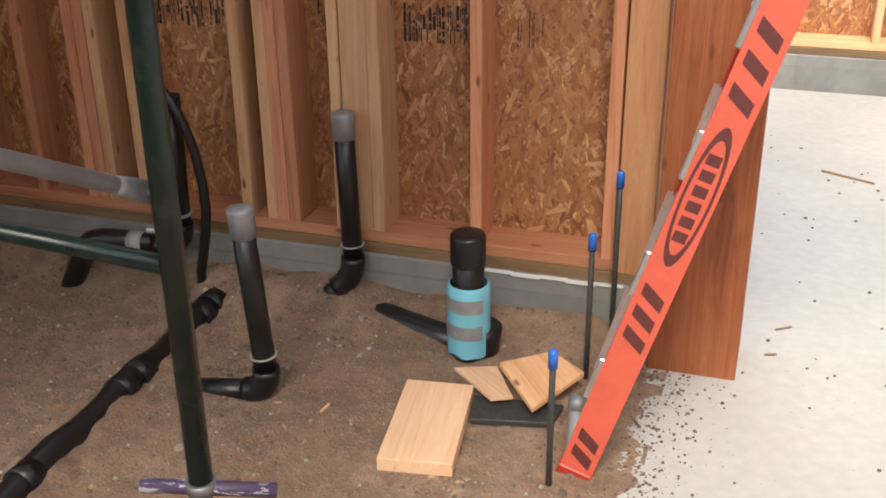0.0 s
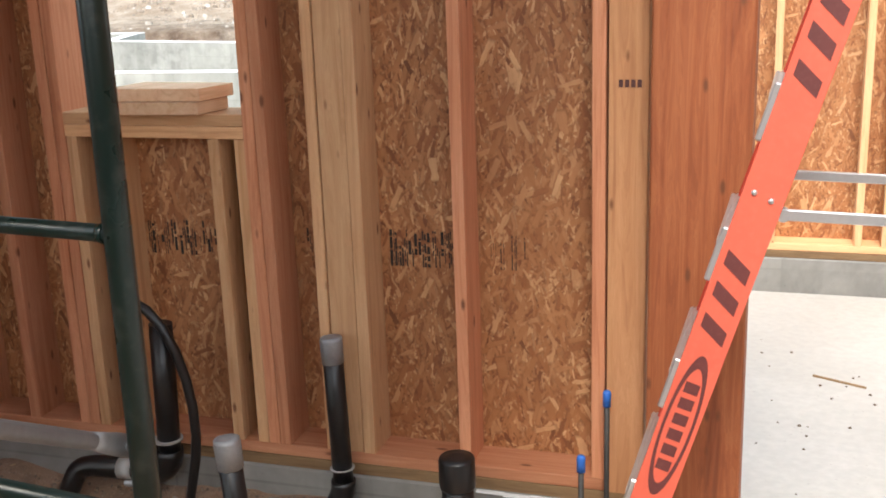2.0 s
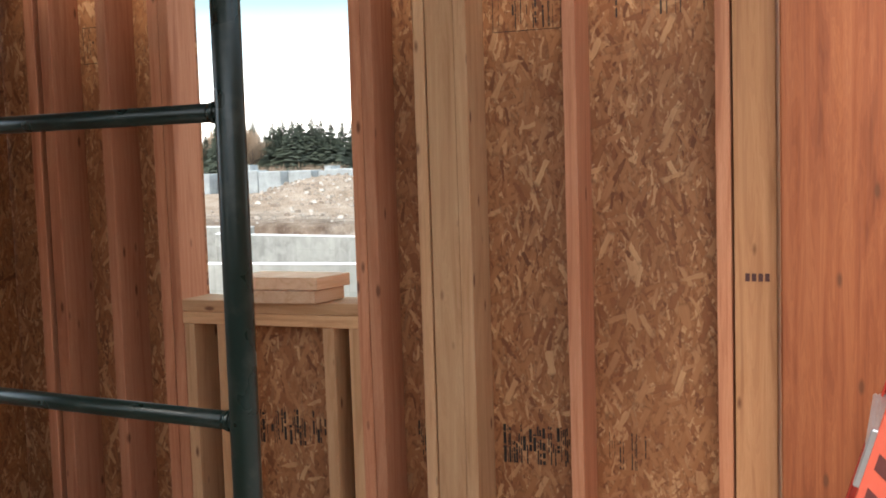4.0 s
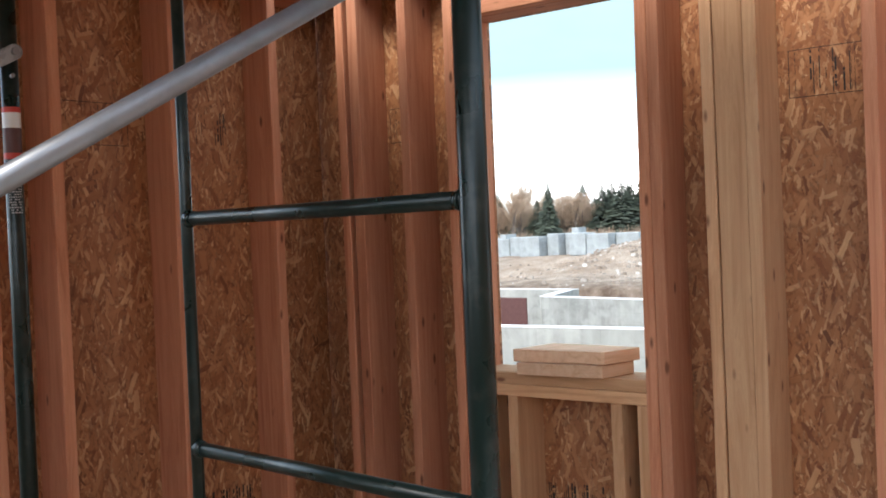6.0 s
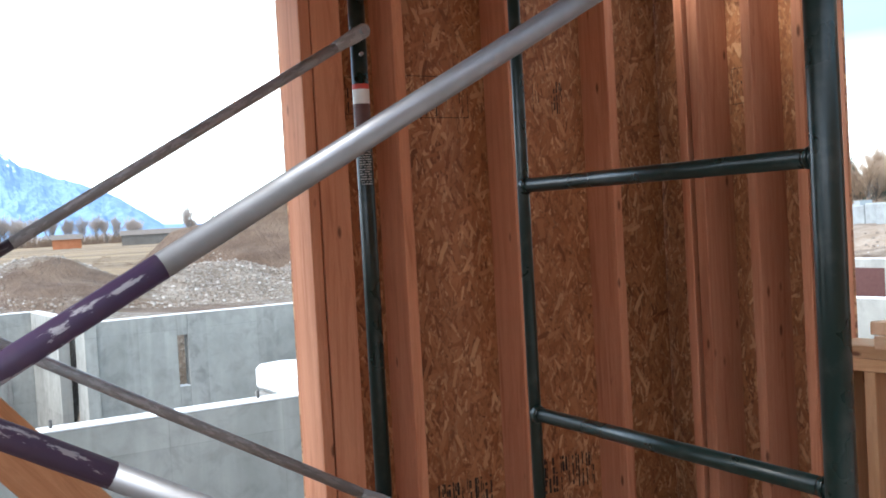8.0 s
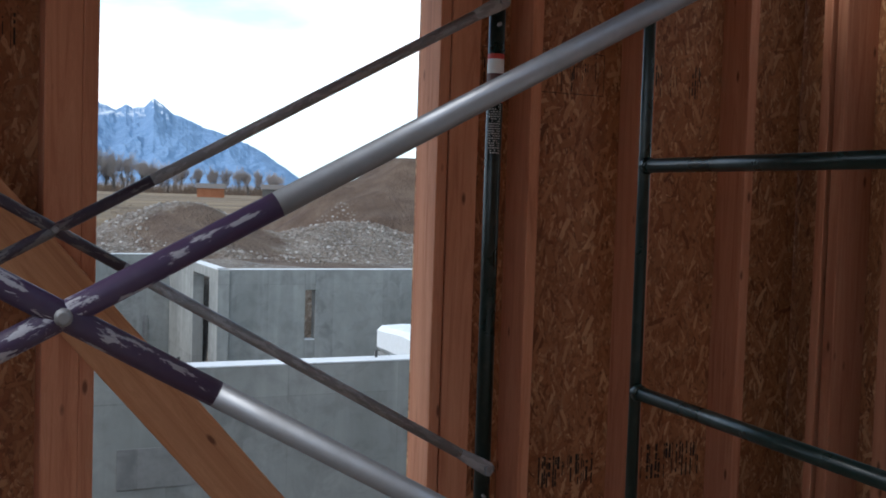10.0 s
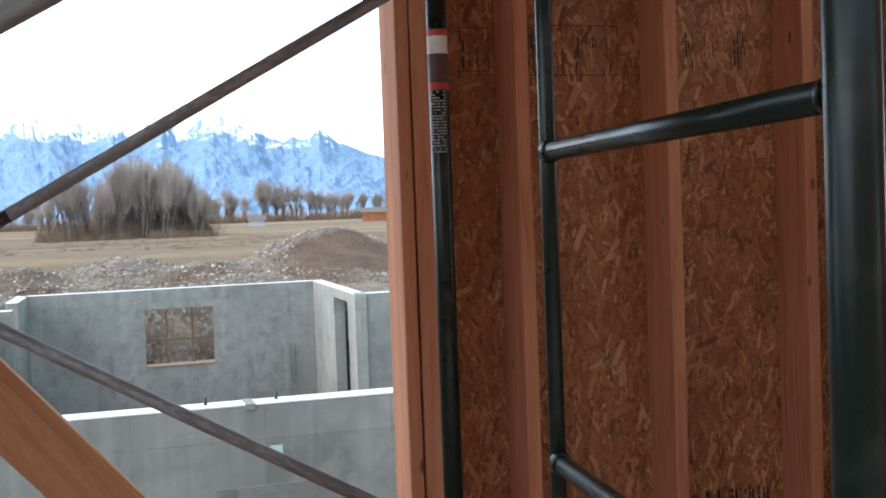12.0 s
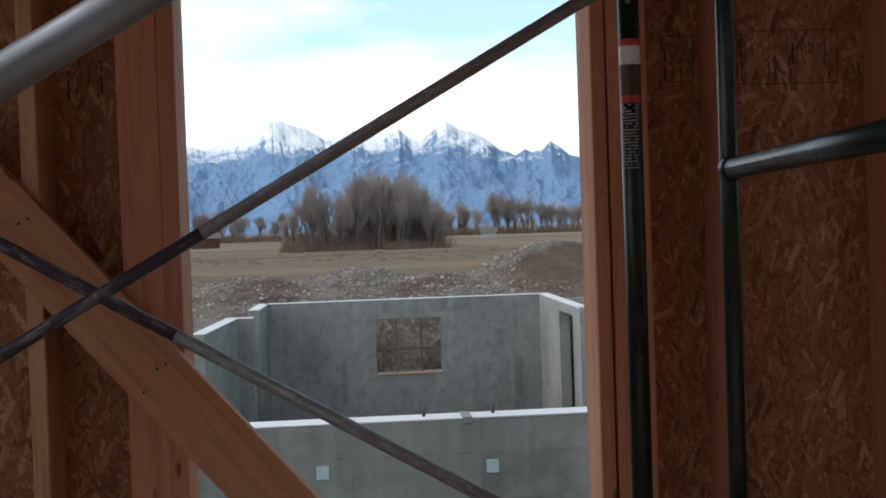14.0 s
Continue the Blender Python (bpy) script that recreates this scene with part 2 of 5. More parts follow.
def galvanised(name, tone):
    k = Mat(name, 0.45, 0.7)
    a = k.voronoi(k.mapped((38, 38, 14)), 1.0, "F1", "Color")
    sep = k.n.new("ShaderNodeSeparateColor")
    k.l.new(a, sep.inputs[0])
    g = k.noise(k.co, 11.0, 5)
    c = k.mix(k.math("MULTIPLY", sep.outputs[0], 0.3), tone, tuple(x * 0.7 for x in tone))
    c = k.mix(k.ramp(g, (0.45, 0.0), (0.7, 0.5)), c, (0.17, 0.16, 0.15))
    return k.done(c, k.ramp(g, (0.35, 0.40), (0.7, 0.66)), g, 0.1, 0.002)


def plain(name, col, rough, var=0.25, scale=18.0, metal=0.0, bump=0.1):
    k = Mat(name, rough, metal)
    a = k.noise(k.co, scale, 5)
    d = k.noise(k.co, scale * 7, 3)
    c = k.mix(k.ramp(a, (0.35, 0.0), (0.7, var)), col, tuple(x * 0.45 for x in col))
    c = k.mix(k.ramp(d, (0.5, 0.0), (0.75, var * 0.6)), c, tuple(min(1, x * 1.3 + 0.04) for x in col))
    return k.done(c, k.ramp(a, (0.3, rough * 0.85), (0.7, min(1.0, rough * 1.2))), d, bump, 0.002)


M_STUD = wood("fir_stud", (0.63, 0.295, 0.165), (0.56, 0.240, 0.128), (0.41, 0.152, 0.072))
M_PALE = wood("pale_pine", (0.74, 0.46, 0.255), (0.66, 0.385, 0.20), (0.49, 0.255, 0.12))
M_CUT = wood("cut_board", (0.80, 0.55, 0.36), (0.74, 0.475, 0.30), (0.58, 0.33, 0.18), False)
M_TAN = wood("tan_fir", (0.60, 0.315, 0.160), (0.52, 0.255, 0.122), (0.38, 0.165, 0.072))
M_TREATED = wood("treated_sill", (0.27, 0.17, 0.085), (0.20, 0.12, 0.058), (0.12, 0.07, 0.034))
M_POST = wood("stained_post", (0.42, 0.140, 0.052), (0.33, 0.095, 0.032), (0.19, 0.048, 0.016))
M_OSB = strand_board("strand_board")
M_STEM = concrete("stem_concrete", (0.29, 0.285, 0.27), (0.21, 0.205, 0.19), blotch=0.6)
M_FOUND = concrete("wall_concrete", (0.36, 0.36, 0.335), (0.26, 0.265, 0.245), blotch=0.75, fine=7.0)
M_SLAB = concrete("slab_concrete", (0.47, 0.445, 0.415), (0.40, 0.38, 0.35), form=False, blotch=0.10)
M_DIRT = soil("dirt", (0.36, 0.235, 0.160), (0.26, 0.165, 0.108), (0.44, 0.36, 0.28))
M_GREEN = metal_paint("green_paint", (0.0050, 0.0155, 0.0130), (0.07, 0.08, 0.075), 0.76, 0.28)
M_GREEN.node_tree.nodes["Principled BSDF"].inputs["Specular IOR Level"].default_value = 0.38
M_GALV = galvanised("galvanised", (0.30, 0.31, 0.325))
M_GALVDARK = galvanised("weathered_galvanised", (0.20, 0.20, 0.205))
M_DULL = metal_paint("weathered_steel", (0.25, 0.25, 0.25), (0.34, 0.34, 0.345), 0.50, 0.42, 0.1)
M_TRACE = metal_paint("traces_of_purple_paint", (0.060, 0.050, 0.075), (0.18, 0.18, 0.185), 0.52, 0.45, 0.1)
M_FADE = metal_paint("thin_purple_paint", (0.085, 0.066, 0.105), (0.42, 0.42, 0.44), 0.47, 0.45, 0.4)
M_PURPLE = metal_paint("purple_paint", (0.050, 0.030, 0.072), (0.36, 0.36, 0.39), 0.55, 0.5)
M_ABS = plain("black_pipe", (0.009, 0.009, 0.010), 0.34, 0.10)
M_TAPE = plain("duct_tape", (0.30, 0.31, 0.32), 0.4, 0.35, 25, 0.3, 0.3)
M_FOAM = plain("blue_foam", (0.16, 0.47, 0.58), 0.7, 0.2, 12)
M_INK = plain("ink", (0.022, 0.016, 0.013), 0.7, 0.5, 40)
M_BAND = plain("pale_print_and_shine", (0.34, 0.34, 0.33), 0.6, 0.2)
M_ORANGE = plain("orange_fibreglass", (0.64, 0.110, 0.066), 0.55, 0.22, 9)
M_ORANGEDK = plain("red_flange", (0.40, 0.030, 0.014), 0.45, 0.2, 9)
M_PRINT = plain("dark_red_print", (0.115, 0.026, 0.024), 0.55, 0.3, 14)
M_ALU = plain("aluminium", (0.62, 0.62, 0.63), 0.33, 0.25, 14, 0.8)
M_REBAR = plain("rebar", (0.060, 0.058, 0.056), 0.6, 0.4, 60, 0.4)
M_BLUECAP = plain("blue_cap", (0.022, 0.145, 0.56), 0.42, 0.15)
M_RED = plain("red_label", (0.52, 0.045, 0.030), 0.5, 0.2)
M_WHITE = plain("white_label", (0.70, 0.70, 0.68), 0.5, 0.15)
M_BROWNLAB = plain("brown_label", (0.085, 0.030, 0.026), 0.5, 0.3)
M_STICKER = plain("pale_sticker", (0.52, 0.70, 0.70), 0.6, 0.25, 30)
M_FOIL = plain("white_sheet", (0.72, 0.74, 0.74), 0.6, 0.1)

# ---------------------------------------------------------------- mesh helpers


def to_world(ob):
    m = ob.matrix_basis.copy()
    while ob.parent:
        ob = ob.parent
        m = ob.matrix_basis @ m
    return m


def part(name, bm, material, parent=None, label="", m=None):
    """Links a bmesh as one mesh object; m is its pose in the world."""
    me = bpy.data.meshes.new(name)
    bm.to_mesh(me)
    bm.free()
    if material:
        me.materials.append(material)
    return placed(name, me, parent, label, m)


def placed(name, me, parent=None, label="", m=None):
    ob = new(name, me)
    m = m or Matrix.Identity(4)
    if parent:
        ob.parent = parent
        ob.matrix_basis = to_world(parent).inverted() @ m
    else:
        ob.matrix_basis = m
    if label:
        ob["label"] = label
    return ob


def thing(name, at, label, category, group="", kind=""):
    ob = new(name)
    ob.empty_display_size = 0.1
    ob.location = at
    return tagged(ob, label, category, group, kind)


def smooth(bm):
    for f in bm.faces:
        f.smooth = True
    return bm


def box(sx, sy, sz, bevel=0.0, shift=(0, 0, 0)):
    bm = bmesh.new()
    bmesh.ops.create_cube(bm, size=1)
    bmesh.ops.scale(bm, vec=(sx, sy, sz), verts=bm.verts)
    if bevel:
        bmesh.ops.bevel(bm, geom=bm.edges[:], offset=bevel, segments=1, affect="EDGES")
    bmesh.ops.translate(bm, vec=shift, verts=bm.verts)
    return bm


def add_box(bm, sx, sy, sz, at=(0, 0, 0), rot=None):
    m = Matrix.Translation(at) @ (rot or Matrix.Identity(4)) @ Matrix.Diagonal((sx, sy, sz, 1))
    bmesh.ops.create_cube(bm, size=1, matrix=m)
    return bm


def axes(p0, p1, side):
    """A pose at p0 with z along p0 to p1 and x as near as may be to side."""
    z = (Vector(p1) - Vector(p0)).normalized()
    x = Vector(side)
    x = (x - z * x.dot(z)).normalized()
    y = z.cross(x)
    m = Matrix((x, y, z)).transposed().to_4x4()
    m.translation = p0
    return m


def beam(name, p0, p1, w, t, side, material, parent, label="", bevel=0.0025, warp=0.0):
    """A board from p0 to p1: w wide along side, t thick, with eased edges and a little bow."""
    p0, p1 = Vector(p0), Vector(p1)
    ln = (p1 - p0).length
    bm = bmesh.new()
    n = 7 if warp else 1
    c = bevel
    ring = [(-w / 2 + c, -t / 2), (w / 2 - c, -t / 2), (w / 2, -t / 2 + c), (w / 2, t / 2 - c), (w / 2 - c, t / 2), (-w / 2 + c, t / 2), (-w / 2, t / 2 - c), (-w / 2, -t / 2 + c)]
    rows = []
    for i in range(n + 1):
        k = i / n
        bow = warp * math.sin(math.pi * k)
        rows.append([bm.verts.new((x + bow, y + bow * 0.4, ln * k)) for x, y in ring])
    for a, b in zip(rows, rows[1:]):
        for i in range(8):
            bm.faces.new((a[i], a[(i + 1) % 8], b[(i + 1) % 8], b[i]))
    bm.faces.new(rows[0][::-1])
    bm.faces.new(rows[-1])
    return part(name, bm, material, parent, label, axes(p0, p1, side))


def tube(path, radius, sides=14, caps=True):
    """A tube along a list of points; radius may be a list."""
    bm = bmesh.new()
    pts = [Vector(p) for p in path]
    rad = radius if isinstance(radius, (list, tuple)) else [radius] * len(pts)
    rings, ref = [], None
    for i, p in enumerate(pts):
        d = (pts[min(i + 1, len(pts) - 1)] - pts[max(i - 1, 0)]).normalized()
        if ref is None:
            ref = d.orthogonal().normalized()
        ref = (ref - d * ref.dot(d)).normalized()
        o = d.cross(ref)
        rings.append([bm.verts.new(p + (ref * math.cos(a) + o * math.sin(a)) * rad[i]) for a in (2 * math.pi * k / sides for k in range(sides))])
    for a, b in zip(rings, rings[1:]):
        for k in range(sides):
            bm.faces.new((a[k], a[(k + 1) % sides], b[(k + 1) % sides], b[k])).smooth = True
    if caps:
        bm.faces.new(rings[0][::-1])
        bm.faces.new(rings[-1])
    return bm


def pipe(name, p0, p1, r, material, parent, label="", sides=16):
    """A straight tube whose local z runs along it."""
    p0, p1 = Vector(p0), Vector(p1)
    ln = (p1 - p0).length
    return part(name, tube([(0, 0, 0), (0, 0, ln * 0.5), (0, 0, ln)], r, sides), material, parent, label, axes(p0, p1, (0.3, 0.9, 0.1) if abs((p1 - p0).normalized().z) > 0.9 else (0, 0, 1)))

# ---------------------------------------------------------------- framed walls
STEM, PLATE, FEET, TOP = 0.060, 0.098, 0.136, 2.44   # stem top, treated sill top, stud feet, stud heads
ROT_B = pose(0, 0, 0, 0, 0, 90)


def panel(parent, w0, w1, z0, z1, m, t=0.0115):
    """One sheathing panel in the wall's own frame: x along the wall, y outwards."""
    bm = box(w1 - w0 - 0.003, t, z1 - z0, 0.0012, ((w0 + w1) / 2, 0.14 + t / 2, (z0 + z1) / 2))
    return part("sheathing_panel", bm, M_OSB, parent, "", m)


def stud(parent, w0, w1, z0, z1, m, material=None, y0=0.0, y1=0.14, name="stud", warp=None):
    c = m @ Vector(((w0 + w1) / 2, (y0 + y1) / 2, 0))
    side = m.to_3x3() @ Vector((1, 0, 0))
    bow = random.uniform(-0.003, 0.003) if warp is None else warp
    return beam(name, (c.x, c.y, z0), (c.x, c.y, z1), w1 - w0 - 0.0012, y1 - y0, side, material or M_STUD, parent, warp=bow)


def rail(parent, w0, w1, z0, z1, m, material=None, y0=0.0, y1=0.14, name="bottom_plate", label=""):
    a, b = m @ Vector((w0, (y0 + y1) / 2, (z0 + z1) / 2)), m @ Vector((w1, (y0 + y1) / 2, (z0 + z1) / 2))
    return beam(name, a, b, z1 - z0 - 0.0012, y1 - y0, (0, 0, 1), material or M_STUD, parent, label)


def stamp(parent, w0, w1, z0, z1, m, framed=False, dense=0.62, seed=1, solid=False):
    """A printed grade mark on the board: unreadable, so plain bars."""
    rnd = random.Random(seed)
    bm = bmesh.new()
    y = 0.1393

    def bar(a, b, c, d):
        v = [bm.verts.new(p) for p in ((a, y, c), (b, y, c), (b, y, d), (a, y, d))]
        bm.faces.new(v)

    if framed:
        for a, b, c, d in ((w0, w1, z0, z0 + 0.002), (w0, w1, z1 - 0.002, z1), (w0, w0 + 0.002, z0, z1), (w1 - 0.002, w1, z0, z1)):
            bar(a, b, c, d)
    x = w0 + 0.006
    while x < w1 - 0.006:
        w = rnd.choice((0.0026, 0.004, 0.006, 0.009) if solid else (0.0014, 0.0022, 0.003, 0.005))
        if rnd.random() < dense + (0.2 if solid else 0.0):
            a = z0 + 0.006 + (z1 - z0) * rnd.choice((0.0, 0.0, 0.1, 0.3, 0.5))
            b = z1 - 0.006 - (z1 - z0) * rnd.choice((0.0, 0.0, 0.05, 0.2, 0.4))
            z = a
            while z < b - 0.004:
                h = rnd.uniform(0.008, 0.05)
                bar(x, min(x + w, w1 - 0.004), z, min(z + h, b))
                z += h + rnd.uniform(0.001, 0.014)
        x += w + rnd.uniform(0.0012, 0.0045 if solid else 0.008)
    return part("grade_mark", bm, M_INK, parent, "black printed grade mark, not readable", m)


ID = Matrix.Identity(4)
wall_north = thing("wall_north", (0, 0, STEM), "open stud wall of reddish fir with strand board sheathing and a window opening", "wall", kind="structure")
WIN0, WIN1, SILL, HEAD = 0.655, 1.272, 1.171, 2.285
for w0, w1, z0, z1 in ((-0.15, WIN0, -0.03, 2.56), (WIN0, WIN1, -0.03, SILL - 0.002), (WIN0, WIN1, HEAD, 2.56), (WIN1, 2.435, -0.03, 2.56)):
    panel(wall_north, w0, w1, z0, z1, ID)
rail(wall_north, 0.0, 2.435, STEM, PLATE, ID, M_TREATED, name="treated_sill_plate", label="dark treated sill plate")
rail(wall_north, 0.0, 2.435, PLATE, FEET, ID)
rail(wall_north, 0.0, 2.435, TOP, TOP + 0.038, ID, name="top_plate")
rail(wall_north, -0.14, 2.435, TOP + 0.038, TOP + 0.076, ID, name="top_plate")
stud(wall_north, 0.090, 0.128, FEET, TOP, ID)
stud(wall_north, 0.150, 0.196, FEET, TOP, ID)
stud(wall_north, 0.380, 0.419, FEET, TOP, ID)
stud(wall_north, 0.578, 0.616, FEET, TOP, ID, name="king_stud")
stud(wall_north, 0.617, 0.655, FEET, HEAD, ID, name="trimmer_stud")
stud(wall_north, 1.272, 1.310, FEET, HEAD, ID, name="trimmer_stud", warp=-0.006)
stud(wall_north, 1.311, 1.347, FEET, TOP, ID, name="king_stud", warp=-0.006)
stud(wall_north, 1.468, 1.502, FEET, TOP, ID, M_PALE)
stud(wall_north, 1.503, 1.589, FEET, TOP, ID, M_PALE, 0.003, 0.041, "backing_board")
stud(wall_north, 1.590, 1.628, FEET, TOP, ID, M_PALE)
stud(wall_north, 1.896, 1.933, FEET, TOP, ID)
stud(wall_north, 2.288, 2.326, FEET, TOP, ID)
stud(wall_north, 2.330, 2.435, FEET - 0.038, TOP, ID, M_TAN, -0.002, 0.140, "end_post")
rail(wall_north, WIN0, WIN1, SILL - 0.038, SILL, ID, M_PALE, name="window_sill")
rail(wall_north, WIN0, WIN1, SILL - 0.076, SILL - 0.038, ID, M_PALE, name="window_sill")
for w0 in (0.657, 0.778, 1.146, 1.233):
    stud(wall_north, w0, w0 + 0.038, FEET, SILL - 0.076, ID, M_PALE, name="cripple_stud")
rail(wall_north, 0.617, 1.310, HEAD, HEAD + 0.04, ID, name="header", y0=0.0, y1=0.038)
rail(wall_north, 0.617, 1.310, HEAD, TOP, ID, name="header", y0=0.040, y1=0.138)
for k, (w0, w1, d) in enumerate(((0.700, 0.776, 0.7), (0.818, 1.144, 0.72), (1.19, 1.24, 0.6), (1.37, 1.478, 0.6), (1.648, 1.915, 0.8))):
    stamp(wall_north, w0, w1, 0.690, 0.815, ID, dense=d, seed=20 + k, solid=True)
stamp(wall_north, 1.962, 2.10, 0.695, 0.812, ID, dense=0.5, seed=31)
stamp(wall_north, 1.655, 1.855, 1.930, 2.058, ID, True, 0.35, 32)
stamp(wall_north, 1.965, 2.28, 1.94, 2.05, ID, False, 0.35, 33)
stamp(wall_north, 1.37, 1.47, 1.93, 2.05, ID, False, 0.4, 34)
stamp(wall_north, 0.21, 0.37, 1.93, 2.05, ID, True, 0.4, 35)

wall_west = thing("wall_west", (0, -1.2, STEM), "open stud wall of reddish fir with a wide unframed doorway", "wall", kind="structure")
OPEN0, OPEN1 = -2.284, -1.352
for w0, w1, z0, z1 in ((OPEN1, -0.60, -0.03, 2.56), (-0.60, 0.138, -0.03, 2.56), (OPEN0, OPEN1, 2.33, 2.56), (-3.05, OPEN0, -0.03, 2.56), (-4.27, -3.05, -0.03, 2.56)):
    panel(wall_west, w0, w1, z0, z1, ROT_B)
for w0, w1 in ((OPEN1, -0.004), (-4.27, OPEN0)):
    rail(wall_west, w0, w1, STEM, PLATE, ROT_B, M_TREATED, name="treated_sill_plate", label="dark treated sill plate")
    rail(wall_west, w0, w1, PLATE, FEET, ROT_B)
rail(wall_west, -4.27, -0.004, TOP, TOP + 0.038, ROT_B, name="top_plate")
rail(wall_west, -4.27, -0.004, TOP + 0.038, TOP + 0.076, ROT_B, name="top_plate")
stud(wall_west, -1.352, -1.317, FEET, 2.33, ROT_B, name="trimmer_stud")
stud(wall_west, -1.316, -1.222, FEET, TOP, ROT_B, name="king_post")
for y1 in (-1.013, -0.600, -0.189):
    stud(wall_west, y1 - 0.038, y1, FEET, TOP, ROT_B)
stud(wall_west, OPEN0 - 0.038, OPEN0, FEET, 2.33, ROT_B, name="trimmer_stud")
stud(wall_west, OPEN0 - 0.130, OPEN0 - 0.039, FEET, TOP, ROT_B, name="king_post")
for y0 in (-2.625, -3.03, -3.44, -3.84):
    stud(wall_west, y0, y0 + 0.038, FEET, TOP, ROT_B, M_PALE if y0 > -2.7 else None)
rail(wall_west, OPEN0 - 0.038, OPEN1 + 0.038, 2.33, TOP, ROT_B, name="header")
stamp(wall_west, -1.144, -1.066, 1.931, 2.044, ROT_B, True, 0.5, 41)
stamp(wall_west, -1.005, -0.700, 1.921, 2.053, ROT_B, True, 0.42, 42)
stamp(wall_west, -0.590, -0.300, 1.93, 2.05, ROT_B, False, 0.4, 43)
stamp(wall_west, -2.555, -2.455, 1.915, 2.03, ROT_B, False, 0.6, 44)
stamp(wall_west, -0.90, -0.68, 0.655, 0.768, ROT_B, False, 0.6, 45, True)
stamp(wall_west, -0.56, -0.24, 0.650, 0.78, ROT_B, False, 0.5, 46, True)
stamp(wall_west, -1.17, -1.06, 0.66, 0.77, ROT_B, False, 0.5, 47, True)

# unseen deck, added and cut to shape for the shade inside the room
deck = box(2.66, 2.54, 0.02, 0, (1.17, -1.58, 2.57))
add_box(deck, 1.36, 1.55, 0.02, (0.52, -3.625, 2.57))
ceiling = part("ceiling", deck, M_OSB)
tagged(ceiling, "unseen strand board deck added to shade the framed room", "ceiling", kind="structure")

brace = thing("diagonal_brace", (0.0205, -1.52, 0.34), "tan two-by-six diagonal brace nailed across the doorway studs", "timber brace")
beam("board", (0.0205, -2.86, 1.893), (0.0205, -1.52, 0.34), 0.140, 0.038, (0, 1, 0.9), M_TAN, brace)
for dy, dz in ((0.02, 0.03), (-0.03, -0.03), (0.0, 0.02)):
    for y, z in ((-2.34, 1.29), (-2.62, 1.615)):
        pipe("nail", (0.036, y + dy, z + dz), (0.0415, y + dy, z + dz), 0.0035, M_REBAR, brace, "", 8)

# stem walls
stem_north = part("stem_wall_north", box(2.60, 0.20, 0.66, 0.006, (1.13, 0.094, STEM - 0.33)), M_STEM)
tagged(stem_north, "grey cast concrete stem wall under the sill plate", "foundation wall", kind="structure")
stem_west = part("stem_wall_west", box(0.20, 4.40, 0.66, 0.006, (-0.094, -2.21, STEM - 0.33)), M_STEM)
tagged(stem_west, "grey cast concrete stem wall under the sill plate", "foundation wall", kind="structure")
flash = bmesh.new()
for k in range(5):
    add_box(flash, 0.086, 0.012, 0.006 + 0.003 * (k % 2), (1.99 + 0.082 * k, -0.007, 0.056 - 0.003 * k % 0.006))
flash = part("sill_gasket", flash, M_FOIL, stem_north, "white foam sill gasket sticking out")

mark = bmesh.new()
for k in range(4):
    add_box(mark, 0.011, 0.0008, 0.020, (2.365 + 0.016 * k, -0.0030, 1.262))
    add_box(mark, 0.004, 0.0009, 0.012, (2.367 + 0.016 * k, -0.0031, 1.262))
part("grade_mark", mark, M_BROWNLAB, wall_north, "faded printed mark, not readable")

# far wall beyond the slab
wall_far = thing("wall_far", (3.6, 2.8, STEM), "stud wall with strand board on a low concrete curb across the slab", "wall", kind="structure")
MF = pose(0, 2.75, 0)
for w0, w1 in ((2.05, 3.27), (3.27, 4.52)):
    panel(wall_far, w0, w1, 0.0, 2.56, MF)
rail(wall_far, 2.05, 4.52, STEM, PLATE, MF, M_TREATED, name="treated_sill_plate", label="dark treated sill plate")
rail(wall_far, 2.05, 4.52, PLATE, FEET, MF, M_PALE)
rail(wall_far, 2.05, 4.52, TOP, TOP + 0.076, MF, name="top_plate")
for w0 in (2.24, 2.695, 3.108, 3.235, 3.52, 3.93, 4.34):
    stud(wall_far, w0, w0 + 0.038, FEET, TOP, MF, M_PALE)
curb = part("concrete_curb", box(2.5, 0.20, 0.5, 0.006, (3.27, 2.844, STEM - 0.25)), M_STEM)
tagged(curb, "low grey concrete curb under the far wall", "curb", kind="structure")

# two unseen walls, added to keep low skylight off the framed walls
wall_south = part("wall_south", box(6.6, 0.15, 2.45, 0.0, (3.3, -5.6, 1.1)), M_OSB)
tagged(wall_south, "unseen strand board wall added to cut light from the south", "wall", kind="structure")
wall_east = part("wall_east", box(0.15, 9.5, 4.4, 0.0, (6.6, -1.8, 2.05)), M_OSB)
tagged(wall_east, "unseen strand board wall added to cut light from the east", "wall", kind="structure")

# timber post at the end of the north wall
post = beam("timber_post", (2.580, -0.045, -0.122), (2.580, -0.045, 2.52), 0.244, 0.19, (1, 0, 0), M_POST, None, bevel=0.005)
tagged(post, "red-stained rough-sawn timber post standing on the slab", "post")

# ---------------------------------------------------------------- ground inside


